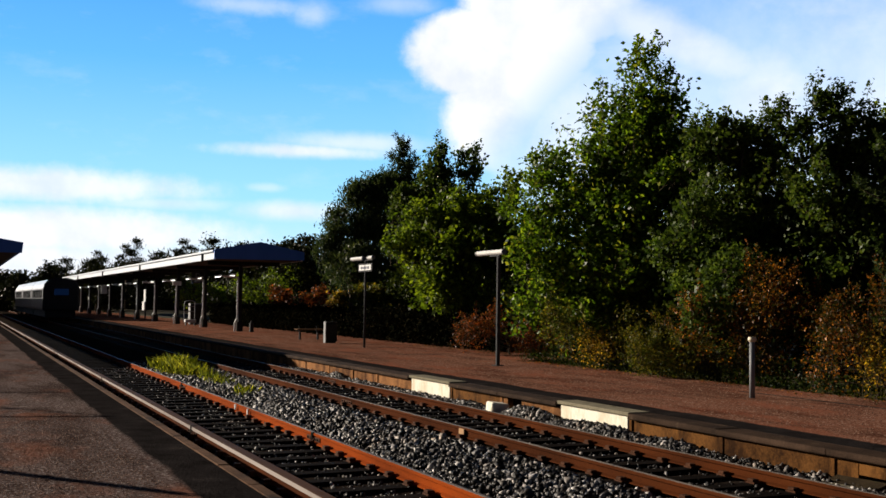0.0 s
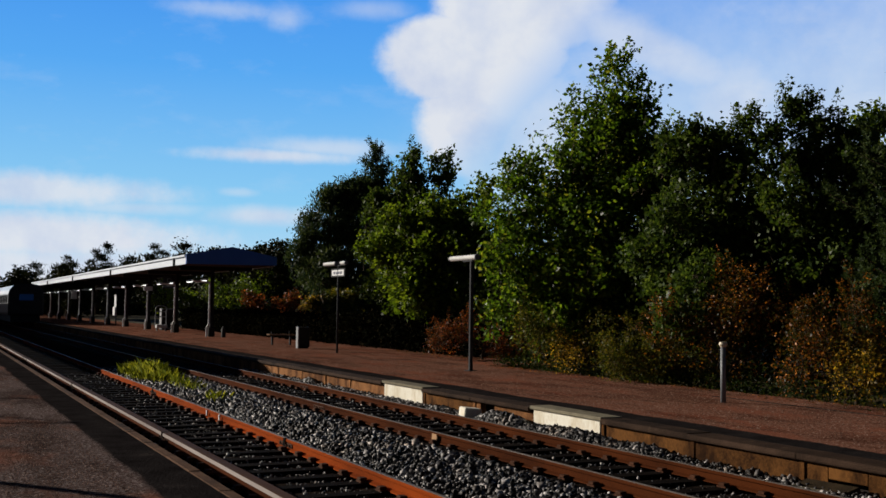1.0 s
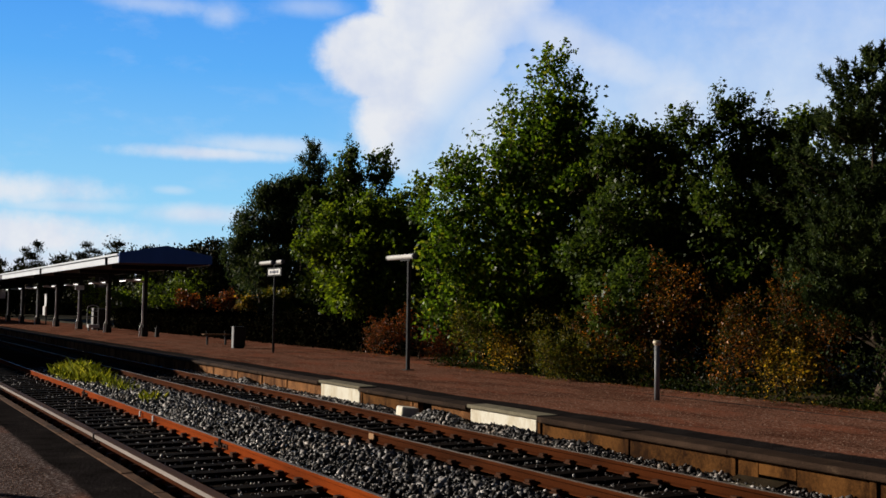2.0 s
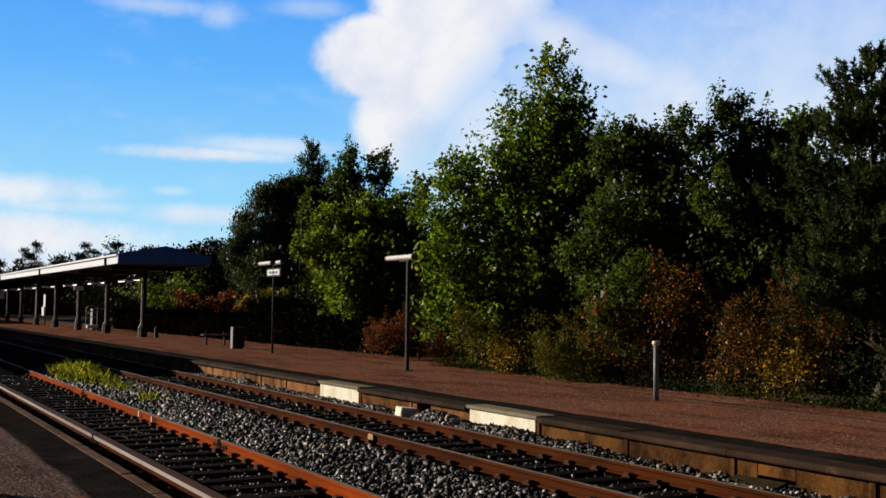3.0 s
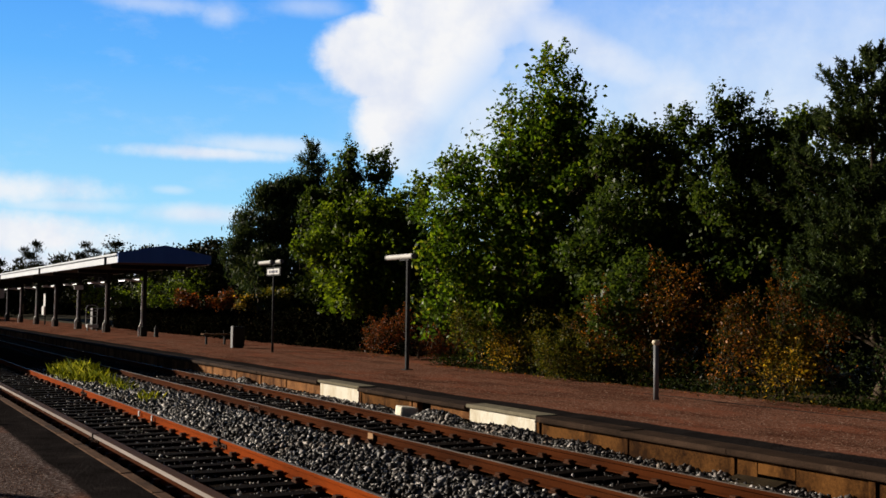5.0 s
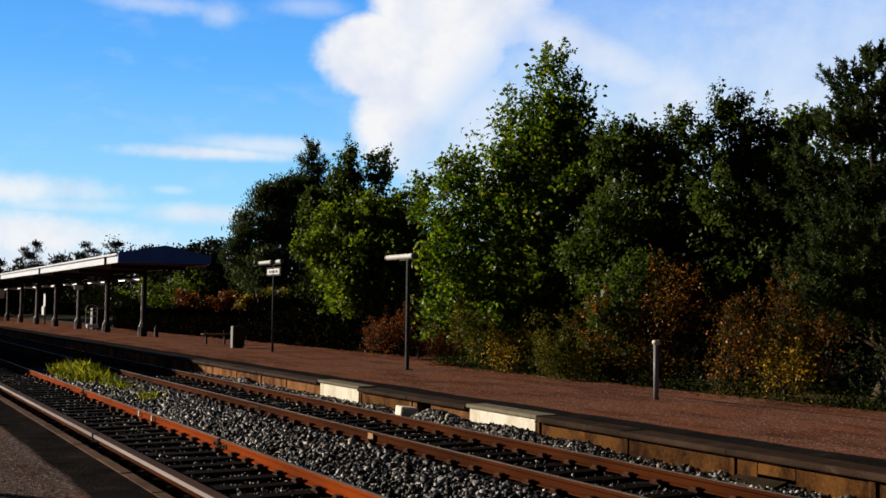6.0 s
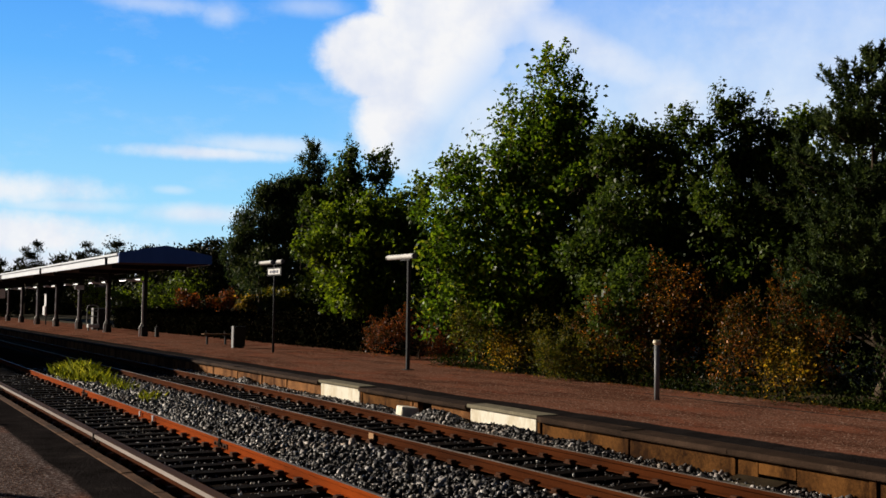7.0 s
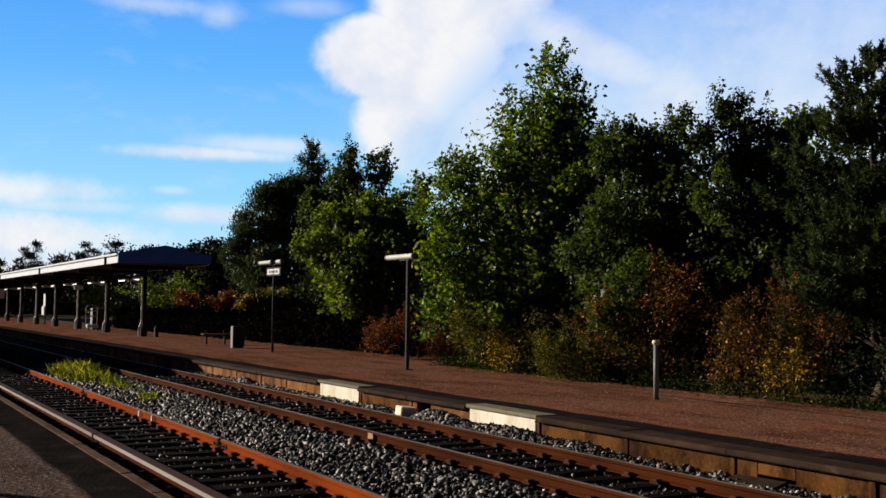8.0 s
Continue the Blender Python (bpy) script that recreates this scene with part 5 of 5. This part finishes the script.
def hedge():
    t = thing("hedge", (17.9, 36.0, 0.15), "long clipped hedge along the back of the platform, shade in its near-black leaves", "hedge")
    rng = np.random.default_rng(60)
    n = 2600
    c = np.stack([rng.uniform(-0.15, 0.6, n), rng.uniform(-2.0, 46, n), rng.uniform(0.05, 1.42, n) + 0.08 * np.sin(np.arange(n))], 1)
    out = np.tile(np.array([-0.8, -0.3, 0.2]), (n, 1))
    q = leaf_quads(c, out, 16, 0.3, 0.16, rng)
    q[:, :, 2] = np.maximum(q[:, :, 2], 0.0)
    link_mesh("leaves", polys("leaves", q.reshape(-1, 3), np.arange(len(q) * 4).reshape(-1, 4)), M_HEDGE_SHADED, t)
    bm = bmesh.new()
    r = random.Random(3)
    for k in range(120):
        y = -2 + 0.4 * k
        tube(bm, (0.2, y, 0), (0.2 + r.uniform(-0.2, 0.2), y + r.uniform(-0.2, 0.2), 1.2), 0.025, 0.01, 5, False)
    part("stems", bm, M_BARK, t)


def undergrowth():
    """Deep thicket behind the front trees; its shade is put into the leaf colour."""
    rng = np.random.default_rng(61)
    n = 4200
    y = rng.uniform(4, 55, n)
    x = 20.6 + rng.uniform(0, 5.0, n) + np.where(y > 34, 1.0, 0.0)
    z = rng.uniform(0.1, 1.0, n) ** 0.8 * np.where(y < 34, 5.0, 3.6)
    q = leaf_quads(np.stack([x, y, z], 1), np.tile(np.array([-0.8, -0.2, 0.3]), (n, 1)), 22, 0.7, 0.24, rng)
    tagged(link_mesh("thicket", polys("thicket", q.reshape(-1, 3), np.arange(len(q) * 4).reshape(-1, 4)), M_SHADEDLEAF), "dense thicket behind the platform trees, leaves coloured as deep shade", "thicket", kind="stuff")


def near_thicket():
    """Low growth under the shrubs, its leaves coloured dark for the shade there."""
    rng = np.random.default_rng(64)
    n = 2600
    y = rng.uniform(5, 36, n)
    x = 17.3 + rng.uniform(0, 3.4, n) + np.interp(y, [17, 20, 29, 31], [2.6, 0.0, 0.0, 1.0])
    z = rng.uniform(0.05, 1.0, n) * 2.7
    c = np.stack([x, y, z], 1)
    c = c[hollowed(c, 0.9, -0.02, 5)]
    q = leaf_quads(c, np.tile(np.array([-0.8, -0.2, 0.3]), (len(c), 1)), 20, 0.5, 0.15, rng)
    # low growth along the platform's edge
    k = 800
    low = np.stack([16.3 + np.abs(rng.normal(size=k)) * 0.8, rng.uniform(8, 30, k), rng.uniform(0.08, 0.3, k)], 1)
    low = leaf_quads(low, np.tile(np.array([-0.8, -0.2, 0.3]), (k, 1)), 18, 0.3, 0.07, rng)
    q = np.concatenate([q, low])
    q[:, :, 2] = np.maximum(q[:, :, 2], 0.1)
    tagged(link_mesh("undergrowth", polys("undergrowth", q.reshape(-1, 3), np.arange(len(q) * 4).reshape(-1, 4)), M_SHADEDLEAF), "tangled undergrowth beneath the shrubs, leaves darkened for shade", "undergrowth", kind="stuff")


near_thicket()


def leaf_litter():
    rng = np.random.default_rng(62)
    n = 1500
    y = rng.uniform(9, 40, n)
    x = 15.9 - np.abs(rng.normal(size=n)) * 0.35 + np.where(y > 29, 1.6, 0)
    q = leaf_quads(np.stack([x, y, np.full(n, FAR_Z + 0.012)], 1), np.tile(np.array([0, 0, 3.0]), (n, 1)), 1, 0.02, 0.07, rng, 2.5)
    q[:, :, 2] = np.maximum(q[:, :, 2], FAR_Z + 0.004)
    tagged(link_mesh("fallen_leaves", polys("fallen_leaves", q.reshape(-1, 3), np.arange(n * 4).reshape(-1, 4)), M_ORANGE), "fallen brown and yellow leaves along the platform", "leaf litter", kind="stuff")


def far_woods():
    """The wood that closes the view along the line."""
    rng = random.Random(9)
    for k in range(62):
        y = rng.uniform(150, 215)
        x = -18 + k * 1.45 + rng.uniform(-1, 1)
        h = rng.uniform(7.5, 10.5) * float(np.interp(x, [0, 12, 26, 40], [0.52, 0.58, 0.85, 1.08]))
        if k in (22, 27, 36, 41):
            h *= 1.25
        lobes = [(0, 0, h * 0.85, h * 0.17, h * 0.15), (rng.uniform(-1, 1), 0, h * 0.6, h * 0.28, h * 0.2), (rng.uniform(-1.5, 1.5), 0, h * 0.35, h * 0.32, h * 0.25)]
        if k % 3 == 0:
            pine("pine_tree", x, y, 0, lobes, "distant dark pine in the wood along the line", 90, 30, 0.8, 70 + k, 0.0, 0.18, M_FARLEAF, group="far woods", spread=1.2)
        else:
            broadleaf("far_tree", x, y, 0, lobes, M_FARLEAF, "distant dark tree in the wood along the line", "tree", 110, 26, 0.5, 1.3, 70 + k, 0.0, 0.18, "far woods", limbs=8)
    for x, h in ((24.6, 10.6), (26.1, 11.6), (33.6, 11.9), (35.0, 10.8), (38.4, 12.2), (15.5, 8.2), (20.0, 9.4)):
        lobes = [(0, 0, h - 0.6, 0.75, 0.35), (0.6, 0, h - 1.5, 0.8, 0.3), (-0.6, 0, h - 2.2, 0.8, 0.3), (0.1, 0, h - 4.0, 1.2, 0.8)]
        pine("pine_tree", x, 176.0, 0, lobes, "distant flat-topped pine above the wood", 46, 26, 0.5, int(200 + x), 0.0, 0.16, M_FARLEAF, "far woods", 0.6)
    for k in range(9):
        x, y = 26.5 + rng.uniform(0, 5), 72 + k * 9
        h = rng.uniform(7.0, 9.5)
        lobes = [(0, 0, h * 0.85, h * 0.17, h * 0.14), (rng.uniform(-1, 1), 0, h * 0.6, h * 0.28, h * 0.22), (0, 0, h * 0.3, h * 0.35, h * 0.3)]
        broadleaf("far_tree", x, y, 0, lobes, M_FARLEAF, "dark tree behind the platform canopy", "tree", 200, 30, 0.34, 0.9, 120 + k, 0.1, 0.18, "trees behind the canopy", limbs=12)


def far_thicket():
    rng = np.random.default_rng(63)
    n = 1500
    c = np.stack([rng.uniform(-26, 75, n), rng.uniform(188, 214, n), rng.uniform(0.05, 1, n) * 5.2], 1)
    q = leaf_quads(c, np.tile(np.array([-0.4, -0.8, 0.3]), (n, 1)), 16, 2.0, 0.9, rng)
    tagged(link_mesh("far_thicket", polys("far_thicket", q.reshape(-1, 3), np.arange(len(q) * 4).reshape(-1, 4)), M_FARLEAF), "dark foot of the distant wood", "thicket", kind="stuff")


far_thicket()
hedge()
undergrowth()
leaf_litter()
far_woods()


def motions():
    # the train draws away, gathering speed
    rows = []
    for i in range(17):
        t = i * 0.5
        rows.append((t, pose(8.055, 94.8 + 3.9 * t + 0.22 * t * t, 0)))
    walk(TRAIN, rows)


motions()
